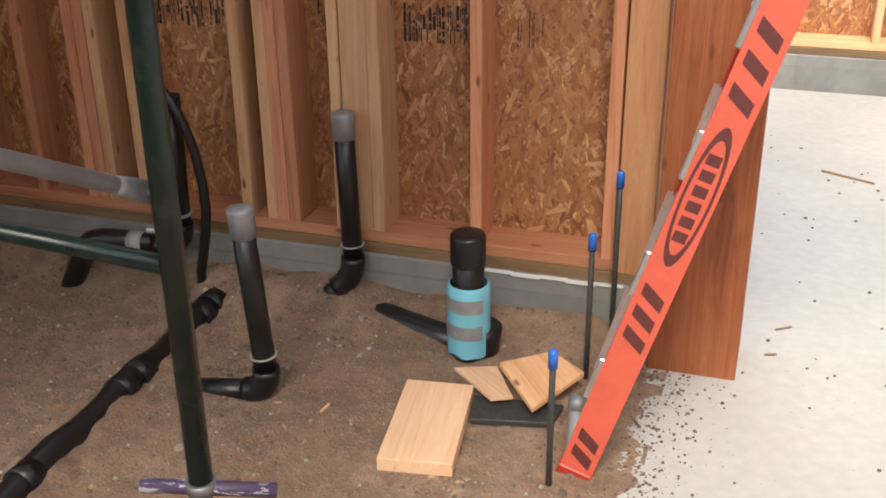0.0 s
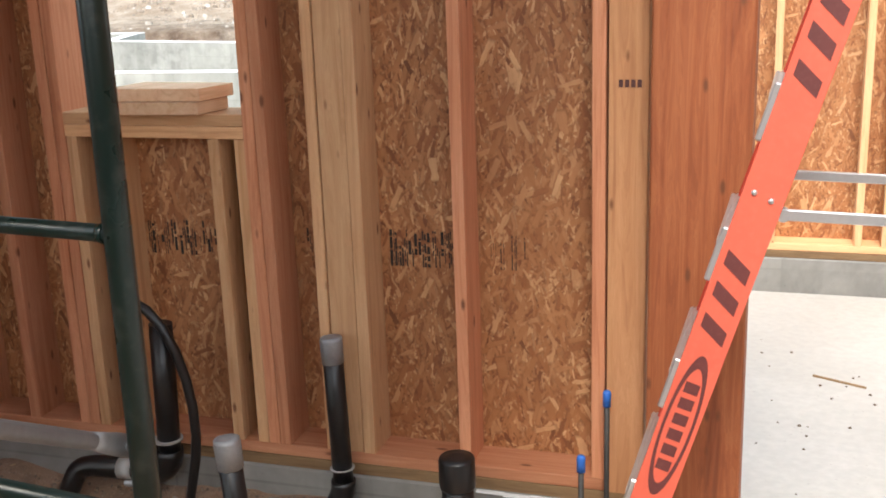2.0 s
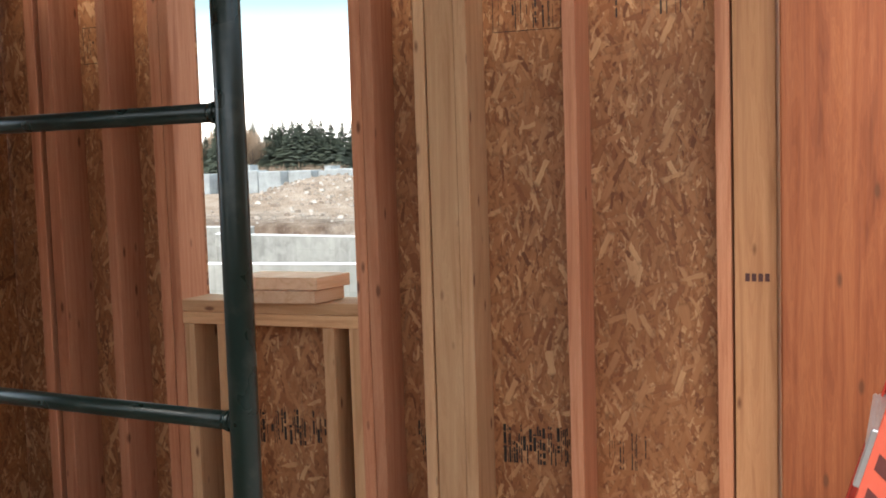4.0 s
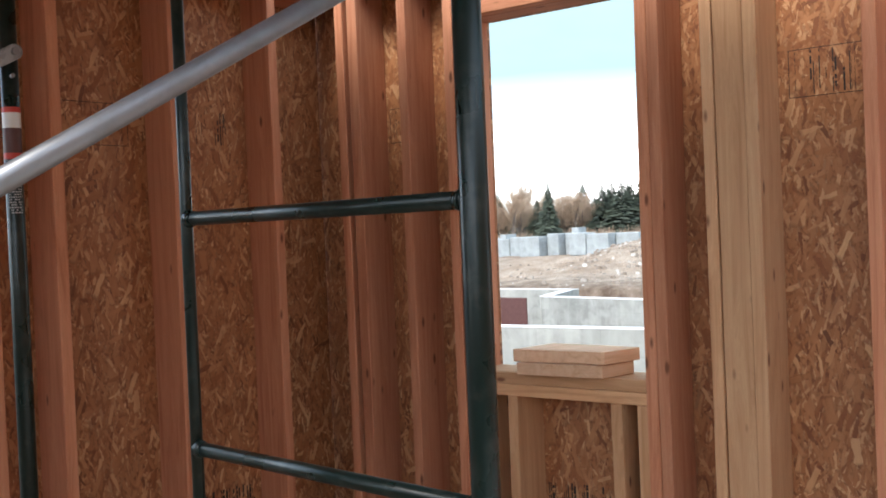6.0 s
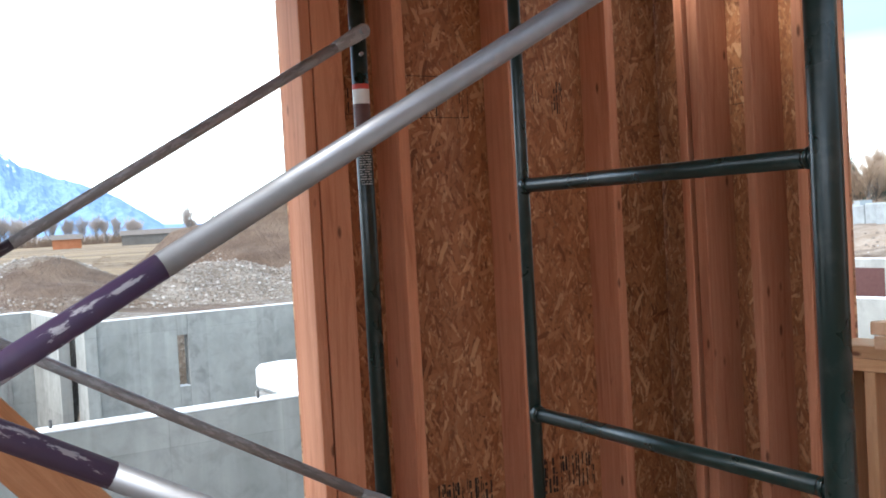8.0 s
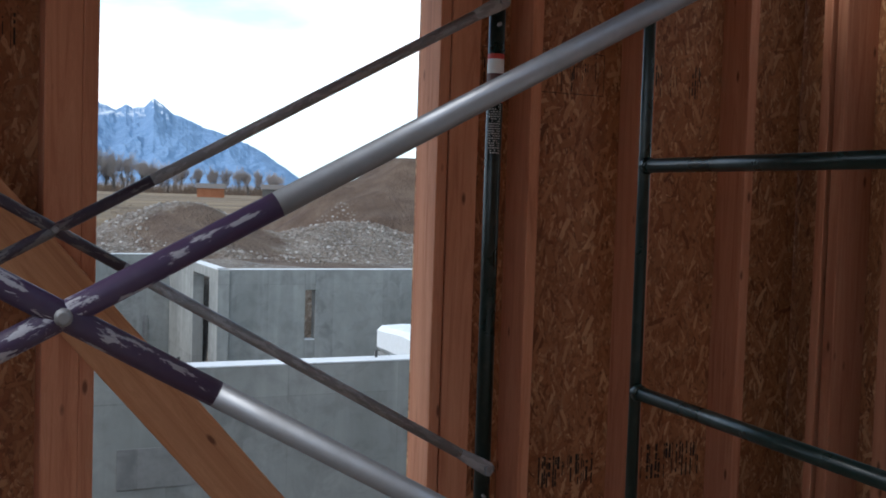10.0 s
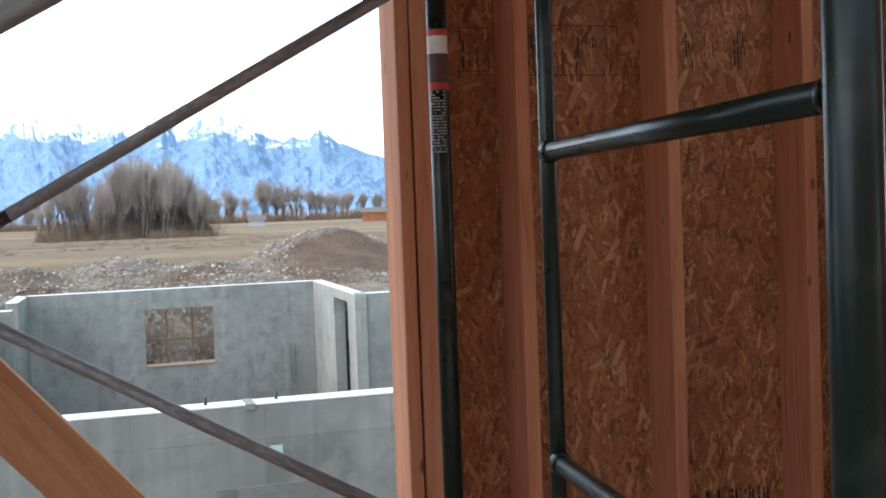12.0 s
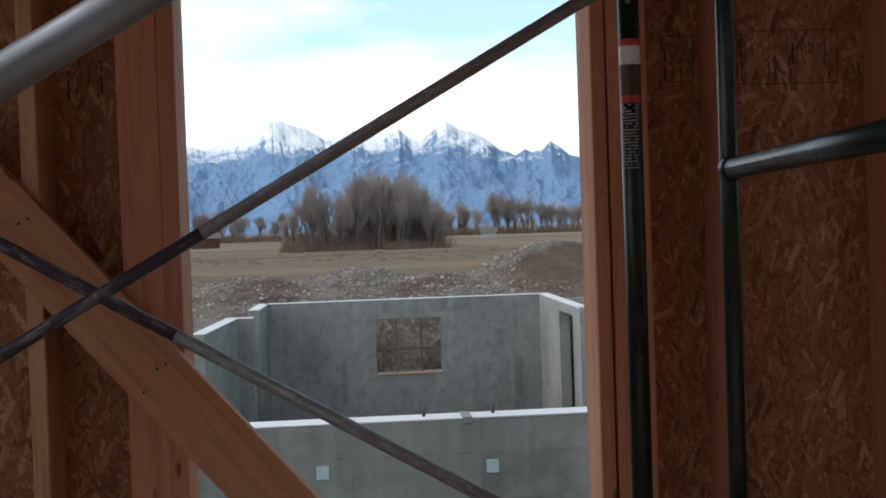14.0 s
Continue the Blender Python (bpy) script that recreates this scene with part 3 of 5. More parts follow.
def dirt_height(x, y):
    n = noise.noise(Vector((x * 2.3, y * 2.3, 0))) * 0.018 + noise.noise(Vector((x * 9, y * 9, 3))) * 0.006 + noise.noise(Vector((x * 31, y * 31, 5))) * 0.0028
    z = -0.105 + n
    z += 0.07 * math.exp(-((y + 0.0) / 0.13) ** 2) * (0.8 + 0.3 * noise.noise(Vector((x * 5, 0, 9))))
    z += 0.03 * math.exp(-(((x - 1.33) / 0.22) ** 2 + ((y + 0.12) / 0.14) ** 2))
    side = abs(x - 1.118)
    z += 0.030 * math.exp(-(((side - 0.055) / 0.05) ** 2)) * (0.55 + 0.9 * noise.noise(Vector((x * 9, y * 7, 2))) + 0.5 * noise.noise(Vector((x * 20, y * 22, 6))))
    k = min(1, max(0, (x - 2.28) / 0.16))
    return z * (1 - k) + (-0.121 + 0.012 * noise.noise(Vector((x * 14, y * 14, 8)))) * k


def grid_mesh(xs, ys, height):
    verts = [(x, y, height(x, y)) for y in ys for x in xs]
    nx = len(xs)
    faces = [(j * nx + i, j * nx + i + 1, (j + 1) * nx + i + 1, (j + 1) * nx + i) for j in range(len(ys) - 1) for i in range(nx - 1)]
    me = bpy.data.meshes.new("sheet")
    me.from_pydata(verts, [], faces)
    me.polygons.foreach_set("use_smooth", [True] * len(faces))
    return me


me = grid_mesh(list(np.linspace(-0.01, 2.52, 190)), list(np.linspace(-4.4, 0.0, 300)), dirt_height)
me.materials.append(M_DIRT)
floor = tagged(placed("floor", me), "bare brown gravelly dirt floor before the slab is poured", "floor", kind="structure")
slab = part("slab", box(3.6, 7.25, 0.12, 0.004, (4.25, -0.88, -0.18)), M_SLAB)
tagged(slab, "pale troweled concrete slab with crumbs of dirt", "floor slab", kind="structure")


def scatter(name, count, place, size, material, seed, label, category, flat=0.6, long=1.0, jag=0.35):
    """Small stones or chips, joined into one object."""
    rnd = random.Random(seed)
    verts, faces = [], []
    ring = [(0.9, 0.05), (0.25, 0.85), (-0.75, 0.5), (-0.7, -0.55), (0.3, -0.9)]
    base = [(x * 0.62, y * 0.62, 0.75) for x, y in ring] + [(x, y, -0.35) for x, y in ring]
    tri = [(0, 1, 2, 3, 4)] + [(5 + i, 5 + (i + 1) % 5, (i + 1) % 5, i) for i in range(5)]
    n = 0
    while n < count:
        p = place(rnd)
        if p is None:
            continue
        s = size(rnd)
        a = rnd.uniform(0, 6.28)
        ca, sa = math.cos(a), math.sin(a)
        o = len(verts)
        for x, y, z in base:
            x, y, z = x * s * long * rnd.uniform(1 - jag, 1 + jag), y * s * rnd.uniform(1 - jag, 1 + jag), z * s * flat * rnd.uniform(0.8, 1.2)
            verts.append((p[0] + x * ca - y * sa, p[1] + x * sa + y * ca, p[2] + z + s * flat * 0.25))
        faces += [tuple(o + i for i in t) for t in tri]
        n += 1
    me = bpy.data.meshes.new(name)
    me.from_pydata(verts, [], faces)
    me.materials.append(material)
    return tagged(placed(name, me), label, category, kind="stuff")


def island_tone(name, cols, rough=0.9):
    k = Mat(name, rough)
    g = k.n.new("ShaderNodeNewGeometry").outputs["Random Per Island"]
    c = k.ramp(g, *[(i / max(1, len(cols) - 1), c) for i, c in enumerate(cols)])
    f = k.noise(k.co, 90, 3)
    c = k.mix(k.math("MULTIPLY", f, 0.4), c, (0.08, 0.06, 0.045))
    return k.done(c, rough)


M_PEBBLE = island_tone("pebble", [(0.15, 0.105, 0.072), (0.22, 0.16, 0.115), (0.18, 0.125, 0.086), (0.30, 0.24, 0.185), (0.13, 0.09, 0.065), (0.50, 0.44, 0.36)])
M_CHIP = island_tone("wood_chip", [(0.50, 0.31, 0.16), (0.62, 0.44, 0.25), (0.40, 0.22, 0.10)])
M_CRUMB = island_tone("crumb", [(0.16, 0.11, 0.08), (0.10, 0.07, 0.05)])


def on_dirt(rnd):
    x, y = rnd.uniform(0.05, 2.40), rnd.uniform(-2.3, -0.02)
    if noise.noise(Vector((x * 3.1, y * 3.1, 17))) + 0.5 * noise.noise(Vector((x * 9, y * 9, 4))) < rnd.uniform(-0.55, 0.45):
        return None
    return (x, y, dirt_height(x, y))


scatter("pebbles", 9000, on_dirt, lambda r: 0.0020 + 0.0062 * r.random() ** 3, M_PEBBLE, 3, "small stones and clods lying on the dirt", "gravel", 0.7)
scatter("clods", 420, on_dirt, lambda r: 0.007 + 0.010 * r.random() ** 2, M_PEBBLE, 13, "larger clods and stones lying on the dirt", "gravel", 0.6)
scatter("wood_chips", 190, on_dirt, lambda r: r.uniform(0.003, 0.007), M_CHIP, 4, "pale wood chips and splinters on the dirt", "wood chips", 0.25, 2.6)


def on_edge(rnd):
    x = 2.43 + abs(rnd.gauss(0, 0.10))
    y = rnd.uniform(-2.0, -0.10)
    return (x, y, -0.120)


scatter("dirt_crumbs", 2800, on_edge, lambda r: 0.0014 + 0.0055 * r.random() ** 3, M_CRUMB, 5, "crumbs of dirt spilled over the slab edge", "dirt")
scatter("slab_crumbs", 60, lambda r: (r.uniform(2.5, 3.6), r.uniform(-1.2, 2.0), -0.120), lambda r: r.uniform(0.003, 0.009), M_CRUMB, 6, "stray clods of dirt on the slab", "dirt")
me = grid_mesh(list(np.linspace(2.40, 2.66, 100)), list(np.linspace(-2.4, -0.13, 640)), lambda x, y: -0.1195 - 0.006 * max(0, (x - 2.46 - 0.10 * noise.noise(Vector((y * 4, 0, 4)))) * 12) + 0.003 * noise.noise(Vector((x * 40, y * 40, 1))) + 0.004 * noise.noise(Vector((x * 120, y * 120, 3))) + 0.006 * max(0, 2.47 - x) / 0.07)
me.materials.append(M_DIRT)
tagged(placed("dirt_spill", me), "thin spill of brown dirt along the slab edge", "dirt", kind="stuff")
for k, (x, y, a, l) in enumerate(((2.82, 0.20, 35, 0.055), (3.02, 1.55, -25, 0.22), (2.79, 0.03, 20, 0.035), (2.10, -1.02, -40, 0.07), (1.68, -0.62, 80, 0.04))):
    z = -0.117 if x > 2.45 else dirt_height(x, y) + 0.003
    d = Vector((math.cos(radians(a)), math.sin(radians(a)), 0)) * l / 2
    s = beam("wood_splinter", Vector((x, y, z)) - d, Vector((x, y, z)) + d, 0.012 if l > 0.1 else 0.006, 0.006, (0, 0, 1), M_TREATED if x > 2.5 else M_CUT, None, bevel=0.001)
    tagged(s, "thin wood splinter lying on the floor", "wood splinter", "splinters on the floor")

# ---------------------------------------------------------------- plumbing


def pipe_thing(name, at, label, category="drain pipe", group=""):
    return thing(name, at, label, category, group)


def bend(a, b, c, r, n=8):
    """Points on a rounded corner from a over b to c."""
    a, b, c = Vector(a), Vector(b), Vector(c)
    p, q = b + (a - b).normalized() * r, b + (c - b).normalized() * r
    return [p.lerp(b, k / n).lerp(b.lerp(q, k / n), k / n) for k in range(n + 1)]


def riser(at, top, lead, label, rad=0.0305, tape=0.075, group=""):
    """A black riser with an elbow at its foot, a pale printed ring and a taped end."""
    at, top, lead = Vector(at), Vector(top), Vector(lead)
    t = pipe_thing("drain_pipe", at, label, group=group)
    up = (top - at).normalized()
    pipe("riser", at + up * 0.05, top, rad, M_ABS, t)
    part("elbow", tube(bend(at + up * 0.105, at, lead, 0.07), rad * 1.22, 18), M_ABS, t)
    part("branch", tube([at + (lead - at).normalized() * 0.05, lead], rad * 1.02, 16), M_ABS, t)
    part("print_ring", tube([at + up * 0.108, at + up * 0.111], rad * 1.235, 18), M_BAND, t, "thin pale printed ring")
    if tape:
        bm = tube([top - up * tape, top - up * 0.006, top + up * 0.003, top + up * 0.006], [rad * 1.10, rad * 1.13, rad * 1.10, rad * 0.75], 14)
        for v in bm.verts:
            v.co += Vector((random.uniform(-1, 1), random.uniform(-1, 1), 0)) * 0.0016
        part("tape_cap", bm, M_TAPE, t, "grey duct tape sealing the open end")
    return t


riser((1.515, -0.61, -0.082), (1.478, -0.612, 0.444), (1.26, -0.60, -0.128), "black plastic drain riser with a taped end rising from the dirt", group="taped drain risers")
p2 = riser((1.545, -0.060, 0.000), (1.528, -0.052, 0.520), (1.44, -0.085, -0.08), "black plastic drain riser beside the wall with a taped end", group="taped drain risers")
p3 = pipe_thing("vent_pipe", (0.97, -0.09, 0.0), "thick black plastic pipe with a long elbow by the stem wall")
pipe("riser", (0.972, -0.10, 0.07), (0.988, -0.10, 0.545), 0.036, M_ABS, p3)
part("elbow", tube(bend((0.972, -0.10, 0.16), (0.970, -0.10, 0.045), (0.70, -0.11, 0.045), 0.085), 0.045, 18), M_ABS, p3)
part("branch", tube([(0.90, -0.10, 0.045), (0.70, -0.11, 0.045)] + bend((0.70, -0.11, 0.045), (0.64, -0.12, 0.035), (0.59, -0.16, -0.09), 0.03) + [(0.58, -0.17, -0.12)], 0.034, 16), M_ABS, p3)
part("print_ring", tube([(0.9715, -0.10, 0.158), (0.9715, -0.10, 0.166)], 0.0465, 18), M_BAND, p3, "thin pale printed ring")
# shine on the black plastic, laid on as a pale band
part("print_patch", tube([(0.79, -0.108, 0.047), (0.84, -0.106, 0.047)], 0.0346, 16), M_BAND, p3, "pale band standing for shine on the pipe")
HOSE = [(0.925, -0.13, 0.615), (0.965, -0.13, 0.595), (1.010, -0.13, 0.545), (1.048, -0.13, 0.470), (1.075, -0.13, 0.385), (1.090, -0.13, 0.290), (1.092, -0.13, 0.200), (1.082, -0.13, 0.120), (1.066, -0.13, 0.050), (1.052, -0.13, -0.010), (1.046, -0.13, -0.09)]
hose = part("hose", tube(HOSE, 0.0155, 14), M_ABS)
tagged(hose, "black flexible hose drooping beside the vent pipe", "hose")

clean = pipe_thing("cleanout", (1.96, -0.225, -0.1), "black cleanout pipe wrapped in blue foam and grey tape", "cleanout pipe")
pipe("pipe_body", (1.96, -0.225, -0.13), (1.958, -0.225, 0.262), 0.0445, M_ABS, clean, sides=24)
part("screw_cap", smooth(tube([(1.958, -0.225, 0.180), (1.958, -0.225, 0.186), (1.958, -0.225, 0.262), (1.958, -0.225, 0.270), (1.958, -0.225, 0.2705)], [0.049, 0.0505, 0.0505, 0.047, 0.020], 28)), M_ABS, clean, "black screw cap")
bm = tube([(1.96, -0.225, -0.092), (1.96, -0.225, -0.02), (1.96, -0.225, 0.06), (1.96, -0.225, 0.118), (1.96, -0.225, 0.122)], [0.060, 0.062, 0.061, 0.060, 0.053], 26, False)
for v in bm.verts:
    if v.co.z < -0.08:
        v.co.z += 0.022 * noise.noise(v.co * 21)
part("foam_wrap", bm, M_FOAM, clean, "sky-blue foam wrap")
for z in (-0.035, 0.048):
    bm = tube([(0, 0, z), (0, 0, z + 0.043)], 0.0633, 36, False)
    bmesh.ops.delete(bm, geom=[f for f in bm.faces if math.atan2(f.calc_center_median().y, f.calc_center_median().x) > -0.62], context="FACES")
    bmesh.ops.translate(bm, vec=(1.96, -0.225, 0), verts=bm.verts)
    part("tape_strip", bm, M_TAPE, clean, "grey duct tape strip")
bm = tube([(1.985, -0.20, -0.112), (1.80, -0.135, -0.110), (1.66, -0.10, -0.100), (1.52, -0.075, -0.13)], [0.043, 0.043, 0.043, 0.043], 18)
part("buried_branch", bm, M_ABS, clean, "half-buried black pipe")
part("hub", smooth(tube([(1.99, -0.20, -0.10), (2.0, -0.20, -0.02)], 0.052, 18)), M_ABS, clean)

drain = pipe_thing("buried_drain_pipe", (1.1, -0.7, -0.1), "long black drain pipe half buried in the dirt trench")
path = [(1.118, -0.20 - 0.10 * k, -0.094 + 0.010 * math.sin(k * 1.7)) for k in range(0, 20)]
part("pipe_body", tube(path, 0.038, 16), M_ABS, drain)
for y, r in ((-0.20, 0.048), (-0.27, 0.046), (-0.62, 0.045), (-0.70, 0.044), (-1.12, 0.043)):
    part("coupling", tube([(1.118, y - 0.03, -0.094), (1.118, y + 0.03, -0.094)], r, 16), M_ABS, drain)
part("elbow", tube(bend((1.118, -0.22, -0.095), (1.116, -0.14, -0.095), (1.10, -0.12, -0.2), 0.05), 0.036, 14), M_ABS, drain)
bm = tube([(1.27, -0.035, -0.062), (1.36, -0.045, -0.055), (1.42, -0.06, -0.075)], 0.024, 14)
tagged(part("pipe_stub", bm, M_ABS), "short black pipe mostly buried beside the stem wall", "pipe stub")

# rebar dowels with plastic caps
for x, y, z, cap in ((2.316, -0.761, 0.262, 0.045), (2.309, -0.266, 0.332, 0.045), (2.341, -0.050, 0.428, 0.045)):
    t = thing("rebar_dowel", (x, y, -0.12), "steel rebar dowel with a blue plastic safety cap", "rebar", "rebar dowels at the slab edge")
    rod = pipe("rod", (x, y, -0.2), (x, y, z - 0.01), 0.0075, M_REBAR, t)
    part("safety_cap", smooth(tube([(x, y, z - cap), (x, y, z - 0.006), (x, y, z), (x, y, z + 0.001)], [0.0115, 0.0115, 0.009, 0.003], 12)), M_BLUECAP, t, "blue plastic cap")
cond = thing("conduit_stub", (2.352, -0.64, -0.12), "short grey conduit stub at the slab edge", "conduit")
pipe("tube", (2.358, -0.70, -0.13), (2.345, -0.58, 0.028), 0.020, M_TAPE, cond)
part("collar", smooth(tube([(2.347, -0.60, 0.002), (2.344, -0.575, 0.034)], [0.0235, 0.0245], 14)), M_GALV, cond, "dull metal collar")

# loose boards on the dirt


def slab_board(name, corners, t, material, label, category, tilt=0.0, group=""):
    """A flat offcut by its four upper corners, with eased edges."""
    if corners[0][2] < 0.5:
        corners = [(x - 0.006, y - 0.009, z) for x, y, z in corners]
    c = sum((Vector(p) for p in corners), Vector()) / 4
    bm = bmesh.new()
    up = [bm.verts.new(Vector(p) - c) for p in corners]
    dn = [bm.verts.new(Vector(p) - c - Vector((0, 0, t))) for p in corners]
    bm.faces.new(up)
    bm.faces.new(dn[::-1])
    for i in range(4):
        bm.faces.new((up[i], dn[i], dn[(i + 1) % 4], up[(i + 1) % 4]))
    bmesh.ops.recalc_face_normals(bm, faces=bm.faces)
    bmesh.ops.bevel(bm, geom=bm.edges[:], offset=0.002, segments=1, affect="EDGES")
    long = (Vector(corners[3]) - Vector(corners[0])).normalized()
    turn = axes((0, 0, 0), long, (Vector(corners[1]) - Vector(corners[0])).normalized())
    for v in bm.verts:
        v.co = turn.to_3x3().inverted() @ v.co
    ob = part(name, bm, material, None, "", Matrix.Translation(c) @ turn)
    return tagged(ob, label, category, group)


slab_board("plank_offcut", [(1.869, -0.472, -0.060), (2.050, -0.449, -0.060), (2.098, -0.800, -0.062), (1.915, -0.828, -0.062)], 0.038, M_CUT, "fresh-cut fir plank offcut lying flat on the dirt", "plank", group="offcuts on the dirt")
slab_board("black_tray", [(2.043, -0.455, -0.086), (2.29, -0.435, -0.086), (2.28, -0.525, -0.088), (2.074, -0.566, -0.088)], 0.016, M_REBAR, "flat black plastic scrap lying under the offcuts", "plastic scrap")
slab_board("strand_board_offcut", [(1.970, -0.375, -0.062), (2.085, -0.345, -0.055), (2.165, -0.480, -0.056), (2.110, -0.500, -0.060)], 0.011, M_CUT, "small offcut of strand board lying on the dirt", "board offcut", group="offcuts on the dirt")
slab_board("plywood_offcut", [(2.091, -0.345, -0.043), (2.220, -0.255, -0.036), (2.325, -0.340, -0.036), (2.229, -0.535, -0.046)], 0.016, M_PALE, "tan plywood offcut lying on top of the scraps", "board offcut", group="offcuts on the dirt")

# blocks on the window sill
slab_board("board_block", [(0.862, -0.062, 1.2095), (1.150, -0.042, 1.2095), (1.172, 0.102, 1.2095), (0.880, 0.085, 1.2095)], 0.037, M_CUT, "short fir board offcut on the window sill", "board block", group="board stack on the sill")
slab_board("board_block", [(0.846, -0.055, 1.2485), (1.152, -0.030, 1.2485), (1.184, 0.118, 1.2485), (0.872, 0.130, 1.2485)], 0.037, M_CUT, "short fir board offcut stacked on another one", "board block", group="board stack on the sill")

# ---------------------------------------------------------------- scaffold
P1, P2, P3 = Vector((1.857, -1.509, 0)), Vector((1.098, -1.430, 0)), Vector((0.330, -1.349, 0))
U = (P1 - P3).normalized()
V = Vector((U.y, -U.x, 0))          # from one frame to the next
SPAN = 2.13
PIN_HI, PIN_LO = 2.090, 0.872


def rise(p, z):
    return Vector((p.x, p.y, z))


def scaffold_frame(off):
    a, b, c = P1 + off, P2 + off, P3 + off
    t = thing("scaffold_frame", rise(P2 + off, -0.1), "dark green painted steel scaffold frame with ladder rungs", "scaffold frame", "scaffold frames")
    for p, foot in ((a, 0.335), (c, 0.335)):
        pipe("leg", rise(p, foot), rise(p, 2.50), 0.0212, M_GREEN, t, sides=20)
        pipe("screw_jack", rise(p, -0.10), rise(p, foot + 0.03), 0.0165, M_GALVDARK, t)
        bm = box(0.15, 0.15, 0.006, 0.001)
        part("base_plate", bm, M_GALVDARK, t, "", Matrix.Translation(rise(p, -0.098)))
        part("collar", tube([rise(p, foot - 0.012), rise(p, foot + 0.012)], 0.027, 18), M_GALVDARK, t, "worn metal collar")
        for z in (PIN_HI, PIN_LO):
            q = rise(p, z)
            s = -1 if foot > 1 or p is a else 1
            if p is a:
                q = rise(p, z - 0.034 if z > 1.5 else z + 0.006)
            pipe("lock_pin", q, q + U * s * 0.046, 0.006, M_GALV, t, "bright lock pin", 10)
            o = q - Vector((0, 0, 0.062))
            pipe("lock_pin", o, o + U * s * 0.036 + V * 0.006, 0.005, M_GALV, t, "bright lock pin", 10)
    pipe("inner_post", rise(b, 0.76), rise(b, 2.50), 0.0118, M_GREEN, t)
    for z in (1.219, 1.658, 2.10):
        pipe("rung", rise(b, z), rise(a, z), 0.0135, M_GREEN, t)
        part("weld", tube([rise(b, z) + U * 0.010, rise(b, z) + U * 0.026], [0.0175, 0.0145], 14), M_GREEN, t)
        part("weld", tube([rise(a, z) - U * 0.020, rise(a, z) - U * 0.034], [0.0175, 0.0145], 14), M_GREEN, t)
    pipe("cross_bar", rise(c, 0.757), rise(a, 0.757), 0.0165, M_GREEN, t)
    pipe("top_bar", rise(c, 2.45), rise(a, 2.45), 0.0165, M_GREEN, t)
    d = Vector((0.95, 0.31, -0.06))
    pipe("foot_tube", rise(a, 0.330) - d * 0.105, rise(a, 0.330) + d * 0.13, 0.0135, M_PURPLE, t, "scuffed purple and grey foot tube")
    return t


frame_a = scaffold_frame(Vector((0, 0, 0)))


def leg_label(z0, z1, mat_, label):
    bm = tube([(0, 0, z0), (0, 0, z1)], 0.0216, 24, False)
    bmesh.ops.delete(bm, geom=[f for f in bm.faces if f.calc_center_median().x * 0.9 - f.calc_center_median().y * 0.45 < -0.001], context="FACES")
    return part("leg_label", bm, mat_, frame_a, label, Matrix.Translation((P3.x, P3.y, 0)))


leg_label(1.942, 1.955, M_RED, "red band of the worn safety label")
leg_label(1.905, 1.942, M_WHITE, "white part of the worn safety label")
leg_label(1.845, 1.905, M_BROWNLAB, "dark red part of the worn safety label")
leg_label(1.830, 1.845, M_RED, "red band of the worn safety label")
txt = bmesh.new()
rnd = random.Random(8)
for z in np.arange(1.700, 1.826, 0.0062):
    x = -0.7
    while x < 0.75:
        w = rnd.uniform(0.08, 0.35)
        if rnd.random() < 0.8:
            pts = []
            for a in (x, min(x + w, 0.8)):
                an = -0.46 + a
                pts.append((math.cos(an) * 0.0217, math.sin(an) * 0.0217))
            v = [txt.verts.new((pts[0][0], pts[0][1], z)), txt.verts.new((pts[1][0], pts[1][1], z)), txt.verts.new((pts[1][0], pts[1][1], z + 0.0032)), txt.verts.new((pts[0][0], pts[0][1], z + 0.0032))]
            txt.faces.new(v)
        x += w + 0.06
part("label_print", txt, M_BAND, frame_a, "small pale print, not readable", Matrix.Translation((P3.x, P3.y, 0)))
frame_b = scaffold_frame(V * SPAN)


def brace_rod(parent, a, b, r, mat_lo, mat_hi, cut0, cut1):
    """One rod of a cross brace: flattened ends, paint worn off outside the middle."""
    a, b = Vector(a), Vector(b)
    d = (b - a).normalized()
    L = (b - a).length

    def piece(k0, k1, mt, label=""):
        pipe("rod", a + d * L * k0, a + d * L * k1, r, mt, parent, label)

    thin = 0.06 if mat_lo is M_PURPLE else 0.0
    piece(0.035, cut0, mat_hi)
    piece(cut0, cut1 - thin, mat_lo, "purple paint worn to bare metal")
    if thin:
        piece(cut1 - thin, cut1 + 0.02, M_FADE, "thin streaks of purple paint")
    piece(cut1 + (0.02 if thin else 0.0), 0.965, mat_hi)
    for p, s in ((a, 1), (b, -1)):
        m = axes(p - d * s * 0.022, p + d * s * 0.10, V.cross(Vector((0, 0, 1))))
        bm = bmesh.new()
        rows = []
        for z, w, h in ((0, 0.006, 0.003), (0.004, 0.014, 0.003), (0.014, 0.019, 0.003), (0.045, 0.019, 0.003), (0.085, r * 1.15, r * 0.7), (0.115, r, r)):
            rows.append([bm.verts.new((h * math.cos(t), w * math.sin(t), z)) for t in (2 * math.pi * k / 14 for k in range(14))])
        for u, v in zip(rows, rows[1:]):
            for k in range(14):
                bm.faces.new((u[k], u[(k + 1) % 14], v[(k + 1) % 14], v[k])).smooth = True
        bm.faces.new(rows[0][::-1])
        bm.faces.new(rows[-1])
        part("flat_end", bm, mat_hi, parent, "flattened end with a pin hole", m)
        q = p + U * 0.006
        part("wing_nut", tube([q - U * 0.009 - V * 0.0, q + U * 0.012], 0.008, 10), M_GALV, parent, "bright pin head")


